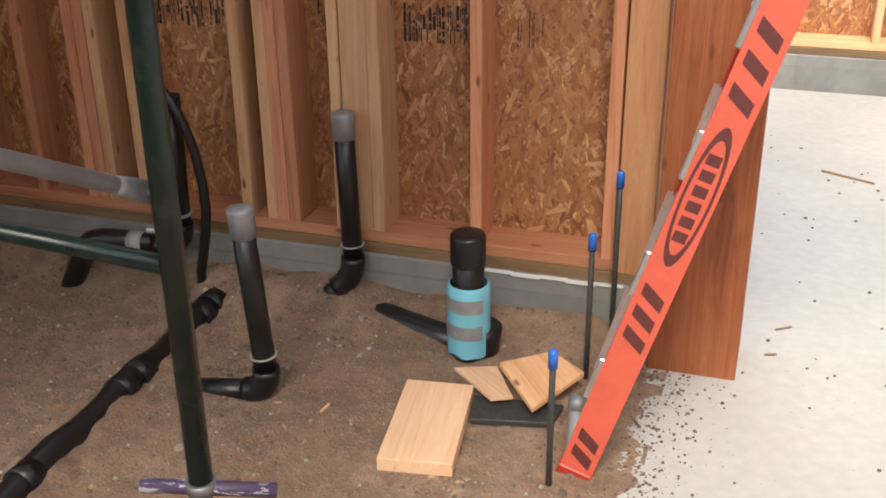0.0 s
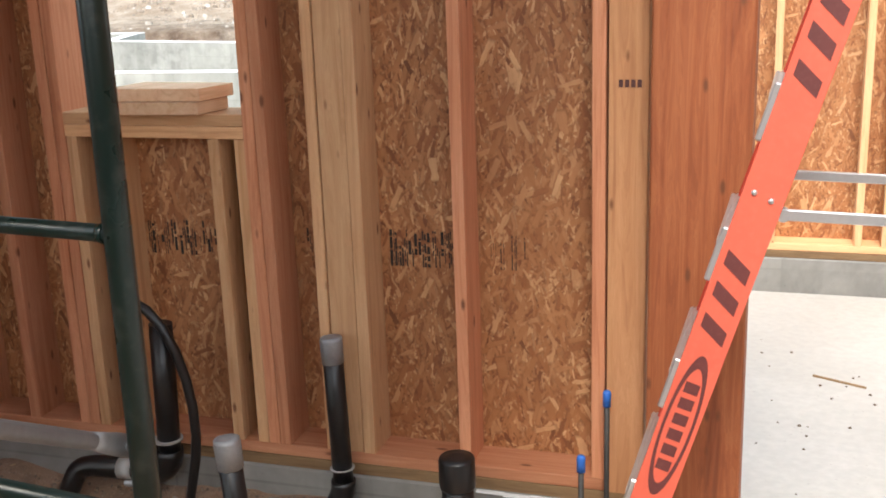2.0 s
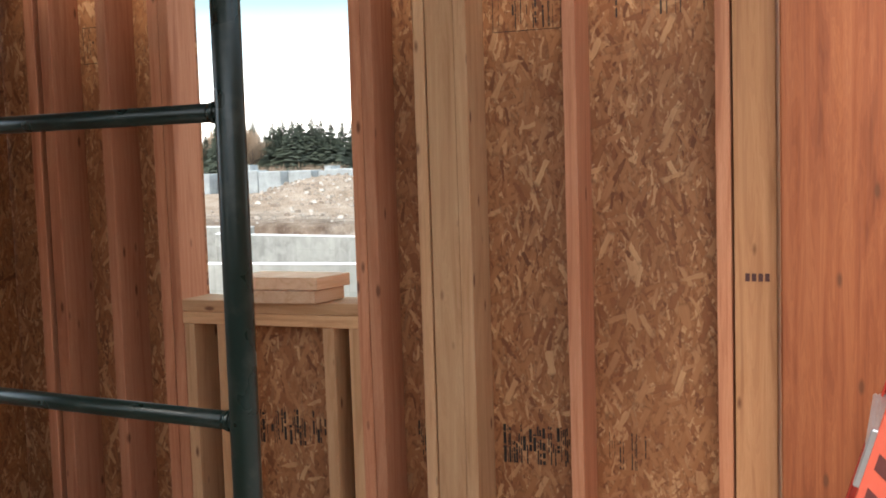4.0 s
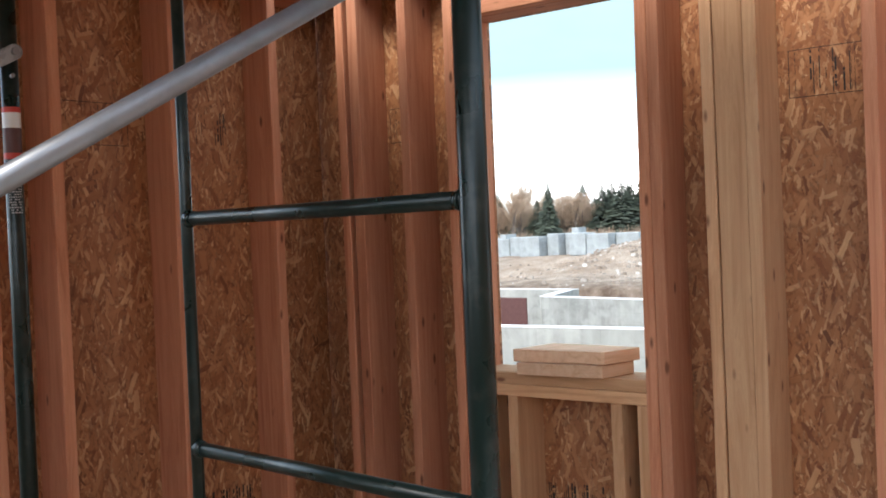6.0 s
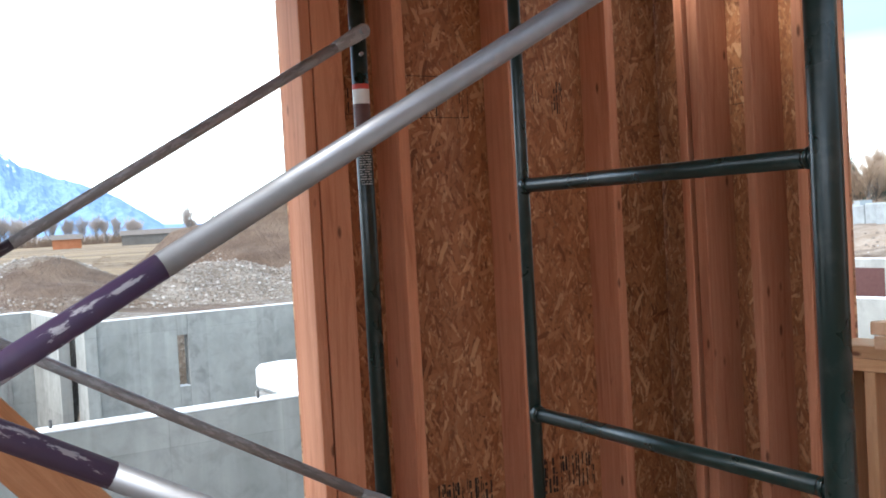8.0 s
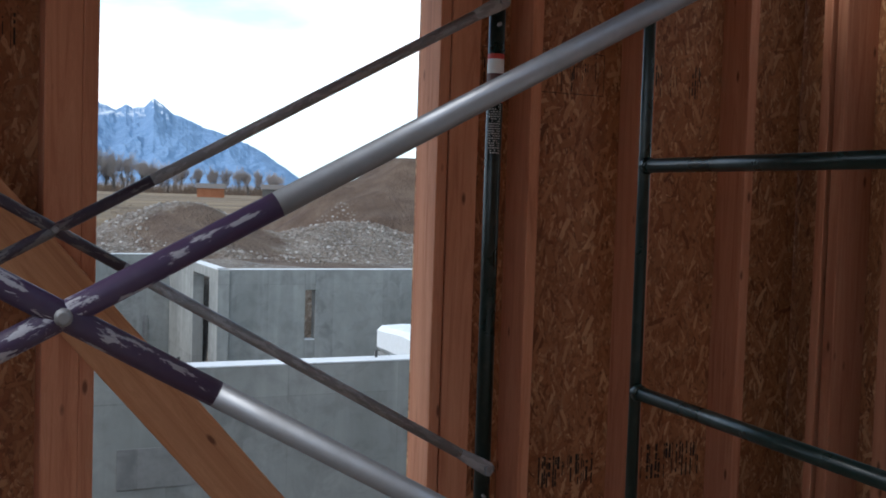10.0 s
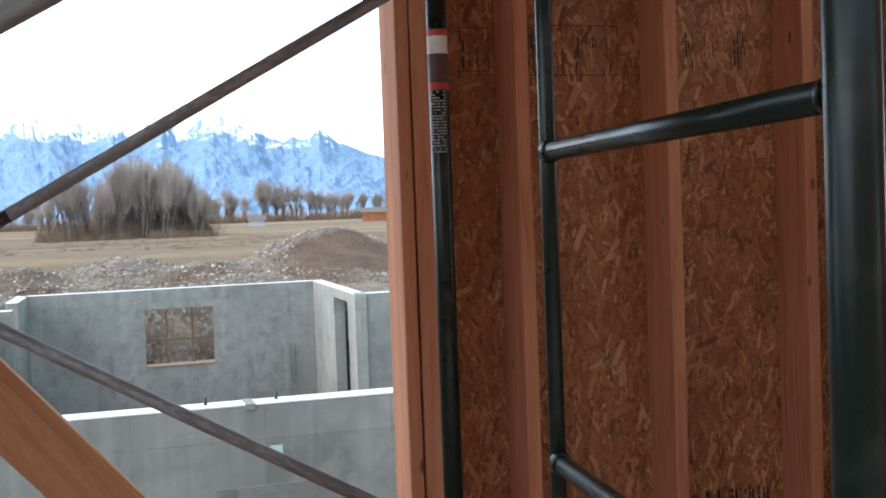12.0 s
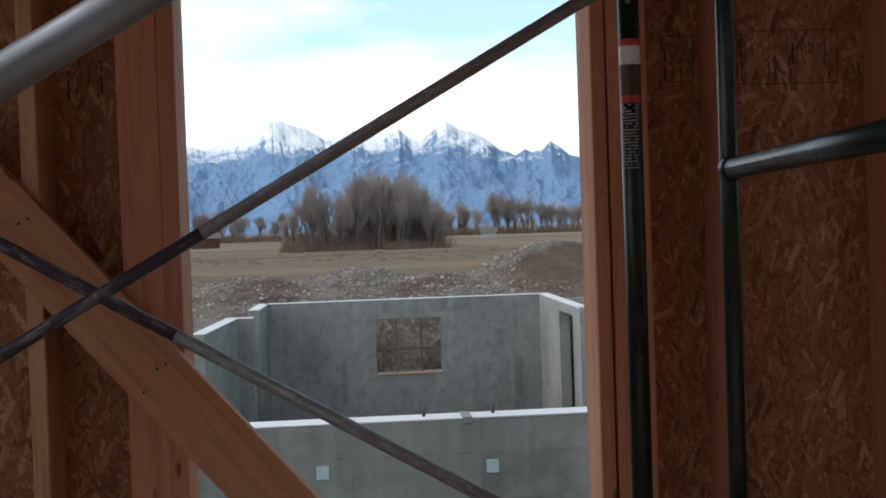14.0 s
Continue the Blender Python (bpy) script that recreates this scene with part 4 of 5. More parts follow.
def cross_brace(p, r, label, mat_hi, mat_lo, s, PIN_HI, PIN_LO):
    o = rise(p, 0) + U * s * 0.030
    t = thing("cross_brace", o + Vector((0, 0, PIN_LO)), label, "scaffold brace", "scaffold cross braces")
    far = o + V * SPAN
    brace_rod(t, o + Vector((0, 0, PIN_HI)), far + Vector((0, 0, PIN_LO)), r, mat_lo, mat_hi, 0.402, 0.72)
    o2, far2 = o - U * s * 0.002, far - U * s * 0.002
    brace_rod(t, o2 + Vector((0, 0, PIN_LO)), far2 + Vector((0, 0, PIN_HI)), r, mat_lo, mat_hi, 0.43, 0.74)
    mid = (o + far) / 2 + Vector((0, 0, (PIN_HI + PIN_LO) / 2))
    part("rivet", tube([mid - U * r * 1.5, mid + U * r * 1.5, mid + U * r * 1.7], [0.009, 0.009, 0.005], 12), M_GALV, t, "round rivet at the crossing")
    return t


cross_brace(P1, 0.0138, "galvanised scaffold cross brace with flaking purple paint", M_GALV, M_PURPLE, -1, 2.043, 0.878)
cross_brace(P3, 0.0138, "weathered grey scaffold cross brace with purple traces", M_DULL, M_TRACE, 1, 2.084, 0.884)

# ---------------------------------------------------------------- ladder
LB, LT = Vector((2.360, -0.700, -0.123)), Vector((2.801, -0.703, 1.312))
LD = (LT - LB).normalized()
LR = Vector((0.012, 0.9999, 0))          # along the steps, from the near rail to the far one
LX = LR.cross(LD).normalized()           # across the near rail's web
APEX = 2.40
WEB, WIDE = 0.082, 0.43
ladder = thing("step_ladder", LB, "orange fibreglass step ladder with aluminium steps standing open", "ladder")


def ladder_rail(base, way, length, web, flange, material, name, label="", side=1):
    """A channel rail: local z along it, x across the web, y towards the other rail."""
    m = axes(base, base + way * length, LR.cross(way))
    bm = bmesh.new()
    t = 0.0045
    prof = [(-web / 2, 0), (web / 2, 0), (web / 2, flange), (web / 2 - t, flange), (web / 2 - t, t), (-web / 2 + t, t), (-web / 2 + t, flange), (-web / 2, flange)]
    sgn = side if (m.to_3x3() @ Vector((0, 1, 0))).dot(LR) > 0 else -side
    a = [bm.verts.new((x, y * sgn, 0)) for x, y in prof]
    b = [bm.verts.new((x, y * sgn, length)) for x, y in prof]
    for i in range(8):
        bm.faces.new((a[i], a[(i + 1) % 8], b[(i + 1) % 8], b[i]))
    bm.faces.new(a)
    bm.faces.new(b)
    bmesh.ops.recalc_face_normals(bm, faces=bm.faces)
    bmesh.ops.bevel(bm, geom=bm.edges[:], offset=0.0012, segments=1, affect="EDGES")
    return part(name, bm, material, ladder, label, m), m, sgn


near_rail, LM, LS = ladder_rail(LB + LD * 0.02, LD, APEX, WEB, 0.030, M_ORANGE, "front_rail", "orange channel rail with dark printed marks")
ladder_rail(LB + LD * 0.02 + LR * WIDE, LD, APEX, WEB, 0.030, M_ORANGEDK, "front_rail", "darker red channel rail", -1)
top = LB + LD * (APEX - 0.05)
RF = Vector((top.x + 0.90, top.y, LB.z))
RD = (RF - top).normalized()
for o, sd in ((LR * 0.02, 1), (LR * (WIDE - 0.02), -1)):
    ladder_rail(top + o, RD, (RF - top).length, 0.055, 0.025, M_ORANGE, "rear_rail", "", sd)
for z in (0.35, 0.95, 1.6):
    q = RF + (top - RF).normalized() * z
    pipe("rear_bar", q + LR * 0.02, q + LR * (WIDE - 0.02), 0.010, M_ALU, ladder)
cap = box(0.30, WIDE + 0.06, 0.05, 0.006)
part("top_cap", cap, M_ORANGEDK, ladder, "", Matrix.Translation(LB + LD * (APEX + 0.02) + LR * WIDE / 2 + Vector((0.05, 0, 0.02))))


def rail_quad(name, pts, material, label=""):
    bm = bmesh.new()
    bm.faces.new([bm.verts.new((x, -LS * 0.0012, z)) for x, z in pts])
    return part(name, bm, material, near_rail, label, LM)


for z in (0.050, 0.010 + 0.09, 0.405, 0.463, 0.520, 1.000, 1.070, 1.138, 1.525, 1.597, 1.662):
    s = WEB * 0.33
    rail_quad("print_bar", [(-s, z + 0.000), (s, z - 0.030), (s, z + 0.002), (-s, z + 0.032)], M_PRINT, "dark slanting print bar")
bm = bmesh.new()
N = 44
for k in range(N):
    a0, a1 = 2 * math.pi * k / N, 2 * math.pi * (k + 1) / N
    q = []
    for a, rx, rz in ((a0, 0.0325, 0.168), (a1, 0.0325, 0.168), (a1, 0.0262, 0.138), (a0, 0.0262, 0.138)):
        q.append(bm.verts.new((rx * math.cos(a), -LS * 0.0012, 0.772 + rz * math.sin(a))))
    bm.faces.new(q)
part("print_oval", bm, M_PRINT, near_rail, "dark oval maker mark, unlettered", LM)
for k in range(6):
    z = 0.772 + (k - 2.5) * 0.037
    rail_quad("mark_bar", [(-0.015, z - 0.013), (0.015, z - 0.013), (0.015, z + 0.012), (-0.015, z + 0.012)], M_PRINT)
STEP_Z = (0.235, 0.530, 0.825, 1.120, 1.415, 1.71)
for k, z in enumerate(STEP_Z):
    o = LB + LD * (z + 0.09) - LX * 0.012
    tread = []
    for r in range(9):       # ribbed tread
        x = -0.040 + 0.010 * r
        tread += [(x - 0.003, 0.003), (x - 0.002, 0.005), (x + 0.002, 0.005), (x + 0.003, 0.003)]
    prof = [(-0.045, -0.028), (-0.045, 0.003)] + tread + [(0.045, 0.003), (0.045, -0.028), (0.039, -0.028), (0.039, -0.003), (-0.039, -0.003), (-0.039, -0.028)]
    bm = bmesh.new()
    half = WIDE / 2 - 0.006
    ends = [[bm.verts.new((x, y, z_)) for x, z_ in prof] for y in (-half, half)]
    for i in range(len(prof)):
        j = (i + 1) % len(prof)
        bm.faces.new((ends[0][i], ends[0][j], ends[1][j], ends[1][i]))
    bm.faces.new(ends[0][::-1])
    bm.faces.new(ends[1])
    bmesh.ops.recalc_face_normals(bm, faces=bm.faces)
    turn = Matrix.Rotation(math.atan2(LR.y, LR.x) - math.pi / 2, 4, "Z")
    part("step", bm, M_ALU, ladder, "ribbed aluminium step", Matrix.Translation(o + LR * (WIDE / 2)) @ turn)
    bm = box(0.016, 0.030, 0.115, 0.003)
    part("step_bracket", bm, M_ALU, ladder, "bare metal bracket", axes(LB + LD * (z + 0.05) - LX * (WEB / 2 + 0.004) + LR * 0.018, LB + LD * (z + 0.3) - LX * (WEB / 2 + 0.004) + LR * 0.018, LX))
for s, z in ((-0.019, 1.292), (0.016, 1.286)):
    part("rivet", smooth(tube([(s, 0, z), (s, -LS * 0.004, z), (s, -LS * 0.005, z)], [0.0062, 0.005, 0.002], 10)), M_ALU, near_rail, "", LM)
for o in (LR * 0.016, LR * (WIDE - 0.016)):
    q = LB + LD * 1.285 + LX * (WEB / 2 + 0.006) + o
    e = q + Vector((0.46, 0, -0.012))
    beam("spreader_bar", q, e, 0.022, 0.010, (0, 0, 1), M_ALU, ladder, "flat aluminium spreader bar")
    part("pivot_bolt", tube([q - LR * 0.012, q + LR * 0.012], 0.013, 14), M_ALU, ladder)
for o in (LR * 0.014, LR * (WIDE - 0.014)):
    part("ladder_foot", box(0.086, 0.040, 0.05, 0.004), M_ORANGEDK, ladder, "dark red plastic foot", axes(LB + LD * 0.005 + o, LB + LD * 0.07 + o, LX))

# ---------------------------------------------------------------- foundation next door
FT, FB = 0.243, -2.35


def slab_wall(parent, a, b, t=0.20, z0=FB, z1=FT, label="", name="wall_section"):
    """A cast wall from a to b in plan, with a top coloured paler for skylight."""
    a, b = Vector((*a, 0)), Vector((*b, 0))
    d = (b - a).normalized()
    ln = (b - a).length
    m = Matrix.Translation((a + b) / 2) @ Matrix.Rotation(math.atan2(d.y, d.x), 4, "Z")
    ob = part(name, box(ln, t, z1 - z0, 0.008, (0, 0, (z0 + z1) / 2)), M_FOUND, parent, label, m)
    part("wall_top", box(ln, t + 0.004, 0.012, 0.002, (0, 0, z1 + 0.004)), M_SLABTOP, ob, "wall top coloured paler for the skylight on it", m)
    return ob


# overcast brightness of the wall tops, put into a paler concrete
M_SLABTOP = concrete("skylit_top", (0.72, 0.73, 0.73), (0.62, 0.63, 0.64), form=False, blotch=0.1)
found = thing("basement_foundation", (-12, -0.8, FB), "unroofed grey concrete basement walls of the house next door", "foundation", kind="structure")
near_wall = slab_wall(found, (-5.42, -9.0), (-5.30, 3.10), 0.22)
far_wall = thing("far_wall", (-19, -0.8, FB), "", "")
far_wall.parent = found
far_wall.matrix_basis = to_world(found).inverted() @ Matrix.Translation((-19.0, -0.8, FB))
WY0, WY1, WZ0, WZ1 = -1.372, -0.090, -1.180, -0.125
for y0, y1, z0, z1 in ((-3.55, WY0, FB, FT), (WY1, 1.97, FB, FT), (WY0, WY1, FB, WZ0), (WY0, WY1, WZ1, FT)):
    part("wall_section", box(0.22, y1 - y0, z1 - z0, 0.0, (-19.0, (y0 + y1) / 2, (z0 + z1) / 2)), M_FOUND, far_wall)
part("wall_top", box(0.225, 5.5, 0.012, 0.002, (-19.0, -0.79, FT + 0.004)), M_SLABTOP, far_wall, "wall top coloured paler for the skylight on it")
for y in (WY0 + 0.40, WY0 + 0.88):
    part("window_form_post", box(0.06, 0.035, WZ1 - WZ0, 0.004, (-18.96, y, (WZ0 + WZ1) / 2)), M_TREATED, far_wall)
part("window_form_rail", box(0.05, WY1 - WY0, 0.03, 0.004, (-18.99, (WY0 + WY1) / 2, WZ0 + 0.45)), M_TREATED, far_wall)
part("window_form_sill", box(0.16, WY1 - WY0, 0.03, 0.004, (-18.95, (WY0 + WY1) / 2, WZ0 - 0.02)), M_PALE, far_wall)
slab_wall(found, (-19.1, 1.97), (-16.75, 1.93))
slab_wall(found, (-16.75, 1.93), (-15.45, 1.905), 0.2, FT - 0.17)
slab_wall(found, (-15.45, 1.905), (-14.82, 1.89))
slab_wall(found, (-14.95, 1.80), (-14.935, 3.30))
slab_wall(found, (-14.935, 3.30), (-14.93, 3.48), 0.2, FB, -0.95)
slab_wall(found, (-14.935, 3.30), (-14.93, 3.48), 0.2, -0.10, FT)
slab_wall(found, (-14.93, 3.48), (-14.9, 7.6))
slab_wall(found, (-14.9, 7.6), (-9.2, 8.6))
slab_wall(found, (-9.2, 8.6), (-1.5, 9.1), 0.2, FB, FT + 0.09)
slab_wall(found, (-19.1, -3.52), (-17.3, -3.58))
slab_wall(found, (-15.6, -3.90), (-15.6, -3.44))
slab_wall(found, (-15.5, -3.79), (-12.85, -3.98))
slab_wall(found, (-12.95, -4.08), (-13.05, -7.5))
slab_wall(found, (-9.45, 15.1), (-2.0, 13.5))
w = slab_wall(found, (-20.0, 17.6), (-10.0, 17.1))
slab_wall(found, (-9.45, 15.1), (-10.15, 17.1))
part("opening_form", box(0.95, 0.10, 0.62, 0.01, (-11.75, 17.10, -0.25)), M_BROWNLAB, found, "brown boarded window form")
for y in (-1.4, -0.9, 0.7, 1.5):
    pipe("anchor_bolt", (-5.36, y, FT - 0.02), (-5.36, y, FT + 0.07), 0.012, M_REBAR, near_wall)
for y in (-2.10, 1.0):
    part("form_strap", box(0.012, 0.09, 0.8, 0.002, (-18.87, y * 1.1 + 0.3, -1.35)), M_STEM, found, "pale patch left by a form tie")
part("form_strap", box(0.235, 0.07, 0.05, 0.004, (-5.34, -1.1, FT - 0.008)), M_STEM, near_wall, "rough notch in the wall top")
for y, z in ((-0.93, -0.10), (-2.13, -0.09)):
    part("paper_sticker", box(0.006, 0.088, 0.094, 0.001, (-5.228 if y > -1.5 else -5.240, y, z)), M_STICKER, near_wall, "pale blue paper sticker")
part("pale_patch", box(0.006, 1.0, 0.30, 0.001, (-5.228, -0.86, -0.48)), M_STEM, near_wall, "paler washed patch of concrete")
rnd = random.Random(15)
for k in range(16):      # plugged holes of the form ties
    y, z = -3.4 + 0.61 * (k // 2) + rnd.uniform(-0.05, 0.05), (FT - 0.32, FT - 0.72)[k % 2] + rnd.uniform(-0.03, 0.03)
    part("tie_hole", tube([(-5.31, y, z), (-5.2265 + 0.0099 * y, y, z)], 0.016, 8), M_REBAR, near_wall)
crate = thing("wrapped_block_pile", (-9.0, 2.9, -1.2), "pile of pale blocks under white plastic sheet", "block pile")
part("blocks", box(1.1, 1.2, 1.4, 0.02, (-9.0, 3.0, -1.05)), M_STEM, crate)
bm = box(1.15, 1.25, 0.34, 0.06, (-9.0, 3.05, -0.20))
bmesh.ops.subdivide_edges(bm, edges=bm.edges[:], cuts=3, use_grid_fill=True)
for v in bm.verts:
    v.co += Vector((0, 0, 0.05)) * noise.noise(v.co * 4)
part("plastic_sheet", bm, M_FOIL, crate, "crumpled white plastic sheet")

# ---------------------------------------------------------------- land
M_FIELD = Mat("land", 0.95)
k = M_FIELD
big = k.noise(k.mapped((1, 1, 1)), 0.05, 5, 0.6)
strip = k.noise(k.mapped((0.055, 0.010, 0.05)), 1.0, 4, 0.6)
mid = k.noise(k.co, 1.1, 6, 0.7)
fin = k.noise(k.co, 9.0, 4, 0.7)
grass = k.mix(k.ramp(strip, (0.40, 0.0), (0.60, 1.0)), (0.17, 0.122, 0.078), (0.31, 0.225, 0.135))
grass = k.mix(k.ramp(mid, (0.45, 0.0), (0.7, 0.4)), grass, (0.15, 0.11, 0.068))
gravel = k.mix(k.ramp(mid, (0.40, 0.0), (0.62, 1.0)), (0.150, 0.118, 0.092), (0.27, 0.225, 0.18))
gravel = k.mix(k.ramp(fin, (0.50, 0.0), (0.68, 0.8)), gravel, (0.46, 0.43, 0.39))
brown = k.mix(k.ramp(mid, (0.38, 0.0), (0.64, 1.0)), (0.105, 0.064, 0.041), (0.170, 0.114, 0.076))
brown = k.mix(k.ramp(fin, (0.60, 0.0), (0.75, 0.4)), brown, (0.34, 0.28, 0.22))
soil_kind = k.noise(k.mapped((0.16, 0.30, 0.2)), 1.0, 3, 0.5)
earth = k.mix(k.ramp(soil_kind, (0.49, 0.0), (0.56, 0.9)), gravel, brown)
sepn = k.n.new("ShaderNodeSeparateXYZ")
k.l.new(k.co, sepn.inputs[0])
edge = k.math("ADD", k.math("MULTIPLY", sepn.outputs["X"], -1.0), k.math("MULTIPLY", k.noise(k.co, 0.12, 4), 26.0))
edge2 = k.ramp(k.math("MULTIPLY", edge, 0.01), (0.42, 0.0), (0.47, 1.0))
cover = k.mix(edge2, earth, grass)
for cx, cy, rad in ((-22.4, 3.7, 1.7), (-33.0, 15.5, 9.5), (-42.0, 26.0, 12.0)):      # heaps of fine brown soil
    vm = k.n.new("ShaderNodeVectorMath")
    vm.operation = "DISTANCE"
    k.l.new(k.mapped((1, 1, 0)), vm.inputs[0])
    vm.inputs[1].default_value = (cx, cy, 0)
    near = k.math("ADD", k.math("MULTIPLY", vm.outputs["Value"], 1 / rad), k.math("MULTIPLY", k.math("SUBTRACT", mid, 0.5), 0.9))
    cover = k.mix(k.ramp(near, (0.80, 1.0), (1.05, 0.0)), cover, brown)
north = k.ramp(k.math("MULTIPLY", k.math("ADD", sepn.outputs["Y"], k.math("MULTIPLY", mid, 8.0)), 0.01), (0.25, 0.0), (0.29, 1.0), (0.44, 1.0), (0.50, 0.0))
sand = k.mix(k.ramp(mid, (0.4, 0.0), (0.65, 1.0)), (0.30, 0.225, 0.165), (0.46, 0.375, 0.30))
side_x = k.ramp(k.math("MULTIPLY", sepn.outputs["X"], -0.01), (0.02, 1.0), (0.27, 1.0), (0.31, 0.0))
cover = k.mix(k.math("MULTIPLY", north, side_x), cover, sand)
M_LAND = k.done(cover, 0.95, k.math("ADD", mid, fin), 0.9, 0.25)


def heap(x, y, cx, cy, rx, ry, h):
    """A tipped heap: straight slopes, a blunt top and an uneven foot."""
    d = math.hypot((x - cx) / rx, (y - cy) / ry) + 0.16 * noise.noise(Vector((x * 0.55, y * 0.55, 11)))
    k = max(0.0, 1.0 - d)
    return h * (k - 0.10 * k * k) if k < 0.86 else h * (0.786 + 0.12 * (k - 0.86))


HEAPS = (
    (-24.6, 3.3, 4.6, 3.2, 1.50), (-24.2, 0.6, 3.4, 3.2, 0.66), (-25.2, -1.6, 3.2, 2.6, 0.80), (-24.6, -4.3, 3.4, 3.0, 0.62),
    (-25.5, -6.6, 4.0, 3.0, 0.66), (-26.0, -10.0, 4.0, 3.0, 0.7), (-23.4, 7.4, 3.2, 3.6, 1.05), (-22.8, 11.0, 3.4, 3.4, 1.3),
    (-33.0, 13.0, 6.5, 5.0, 3.5), (-33.5, 18.5, 8.0, 6.5, 5.4), (-42, 26, 11, 9, 4.6),
)


def land(x, y):
    r = math.hypot(x, y)
    n = noise.fractal(Vector((x * 0.16, y * 0.16, 1)), 1.0, 2.0, 4) * 0.16 + noise.fractal(Vector((x * 0.8, y * 0.8, 2)), 1.0, 2.0, 3) * 0.06
    far = -0.55 + n * 0.4
    z = 0.02 + n
    if x < -19.4 and y < 40:
        z = -0.02 + n * 0.7 + 0.08 * min(1, (-x - 19.4) / 3)
        for h in HEAPS:
            z = max(z, -0.02 + n * 0.5 + heap(x, y, *h))
        z += noise.fractal(Vector((x * 0.9, y * 0.9, 5)), 0.8, 2.0, 4) * 0.075
    if y > 21:
        z += 1.5 * math.exp(-(((x + 15.5) / 3.8) ** 2 + ((y - 31) / 4) ** 2)) - 1.1 * min(1, max(0, (y - 24) / 6)) * min(1, max(0, (40 - y) / 6)) * (1 if x < -17 else 0.4)
    k = min(1, max(0, (r - 50) / 40))
    z = z * (1 - k) + far * k
    if y > 36 and x < 0:      # the site climbs gently to the north
        z += (0.2 * min(1, (y - 36) / 5) + 0.6 * min(1, max(0, (y - 46) / 40))) * min(1, max(0, (y / -x - 0.5) / 0.3))
    # the dug pit with the basement walls, and the strip beside the house
    pit = min(1, max(0, (19.6 + x) / 0.5)) * min(1, max(0, (-x - 0.9) / 1.2)) * min(1, max(0, (y + 12) / 1.0)) * min(1, max(0, (21.8 - y) / 1.0))
    left = 1.0
    if x < -15.6:
        left = min(1, max(0, (2.35 - y) / 0.35)) * min(1, max(0, (y + 4.0) / 0.35))
    pit *= left
    z = z * (1 - pit) + (FB + 0.1 + n * 0.3) * pit
    house = min(1, max(0, (x + 0.9) / 0.5)) * min(1, max(0, (7.0 - x) / 1.0)) * min(1, max(0, (y + 6) / 1.0)) * min(1, max(0, (3.6 - y) / 0.6))
    return z * (1 - house) + -0.55 * house


def steps(lo, hi, near, grow, centre):
    out, s, x = [centre], near, centre
    while x < hi:
        x += s
        out.append(x)
        if abs(x - centre) > 26:
            s *= grow
    s, x = near, centre
    while x > lo:
        x -= s
        out.append(x)
        if abs(x - centre) > 26:
            s *= grow
    return sorted(out)


me = grid_mesh(steps(-4600, 3000, 0.27, 1.10, -20), steps(-4000, 4300, 0.27, 1.10, 8), land)
me.materials.append(M_LAND)
tagged(placed("ground", me), "dug earth, gravel heaps and dry grass field around the houses", "ground", kind="structure")

M_ROCK = island_tone("heap_stone", [(0.17, 0.13, 0.10), (0.28, 0.235, 0.195), (0.22, 0.175, 0.14), (0.34, 0.30, 0.26), (0.55, 0.52, 0.48)])


def on_heap(rnd):
    y = rnd.uniform(-12, 20)
    x = rnd.uniform(-31, -19.7)
    if math.hypot(x + 22.4, y - 3.7) < 1.6 or (y > 10 and x < -25):
        return None
    return (x, y, land(x, y))


scatter("heap_stones", 42000, on_heap, lambda r: 0.010 + 0.060 * r.random() ** 5, M_ROCK, 21, "loose grey stones on the spoil heaps behind the basement", "stones", 0.7)


def on_side(rnd):
    x, y = rnd.uniform(-30, -6), rnd.uniform(22, 39)
    if rnd.random() > 0.25 and math.hypot((x + 16) / 5, (y - 31) / 5) > 1:
        return None
    return (x, y, land(x, y))


scatter("rubble", 3500, on_side, lambda r: 0.02 + 0.10 * r.random() ** 4, M_ROCK, 22, "broken rock and rubble heaped beyond the window", "rubble", 0.75)

# row of pale wrapped block pallets far beyond the window
M_PALLET = plain("pale_block", (0.30, 0.33, 0.34), 0.7, 0.55, 2.2)
rnd = random.Random(5)
x = -38.0
base_pal = None
while x < -13:
    w = rnd.uniform(0.7, 1.3)
    h = rnd.uniform(1.0, 1.12)
    bm = box(w, 1.0, h, 0.03)
    if rnd.random() < 0.2:
        add_box(bm, w * 0.45, 0.8, h * 0.25, (rnd.uniform(-0.2, 0.2), 0, h * 0.6))
    ob = part("block_pallet", bm, M_PALLET, None, "", pose(x + w / 2, 42 + rnd.uniform(-0.6, 0.6), land(x, 42) + h / 2 - 0.05, 0, 0, rnd.uniform(-6, 6)))
    tagged(ob, "pale grey building blocks wrapped on a pallet", "block pallet", "pallets of blocks across the site")
    x += w + rnd.uniform(0.02, 0.10)

# ---------------------------------------------------------------- trees
M_BARK = plain("grey_bark", (0.145, 0.125, 0.11), 0.9, 0.4, 3.0, 0, 0.4)
M_TWIG = island_tone("bare_twigs", [(0.38, 0.33, 0.30), (0.50, 0.44, 0.41), (0.43, 0.36, 0.32)])
M_BUSH = island_tone("bare_shrub", [(0.15, 0.10, 0.07), (0.22, 0.15, 0.10), (0.12, 0.088, 0.068)])
M_GOLD = island_tone("autumn_twigs", [(0.44, 0.32, 0.23), (0.38, 0.28, 0.20), (0.50, 0.37, 0.27)])
M_FIR = island_tone("conifer_needles", [(0.030, 0.052, 0.036), (0.045, 0.070, 0.045), (0.022, 0.040, 0.032)])


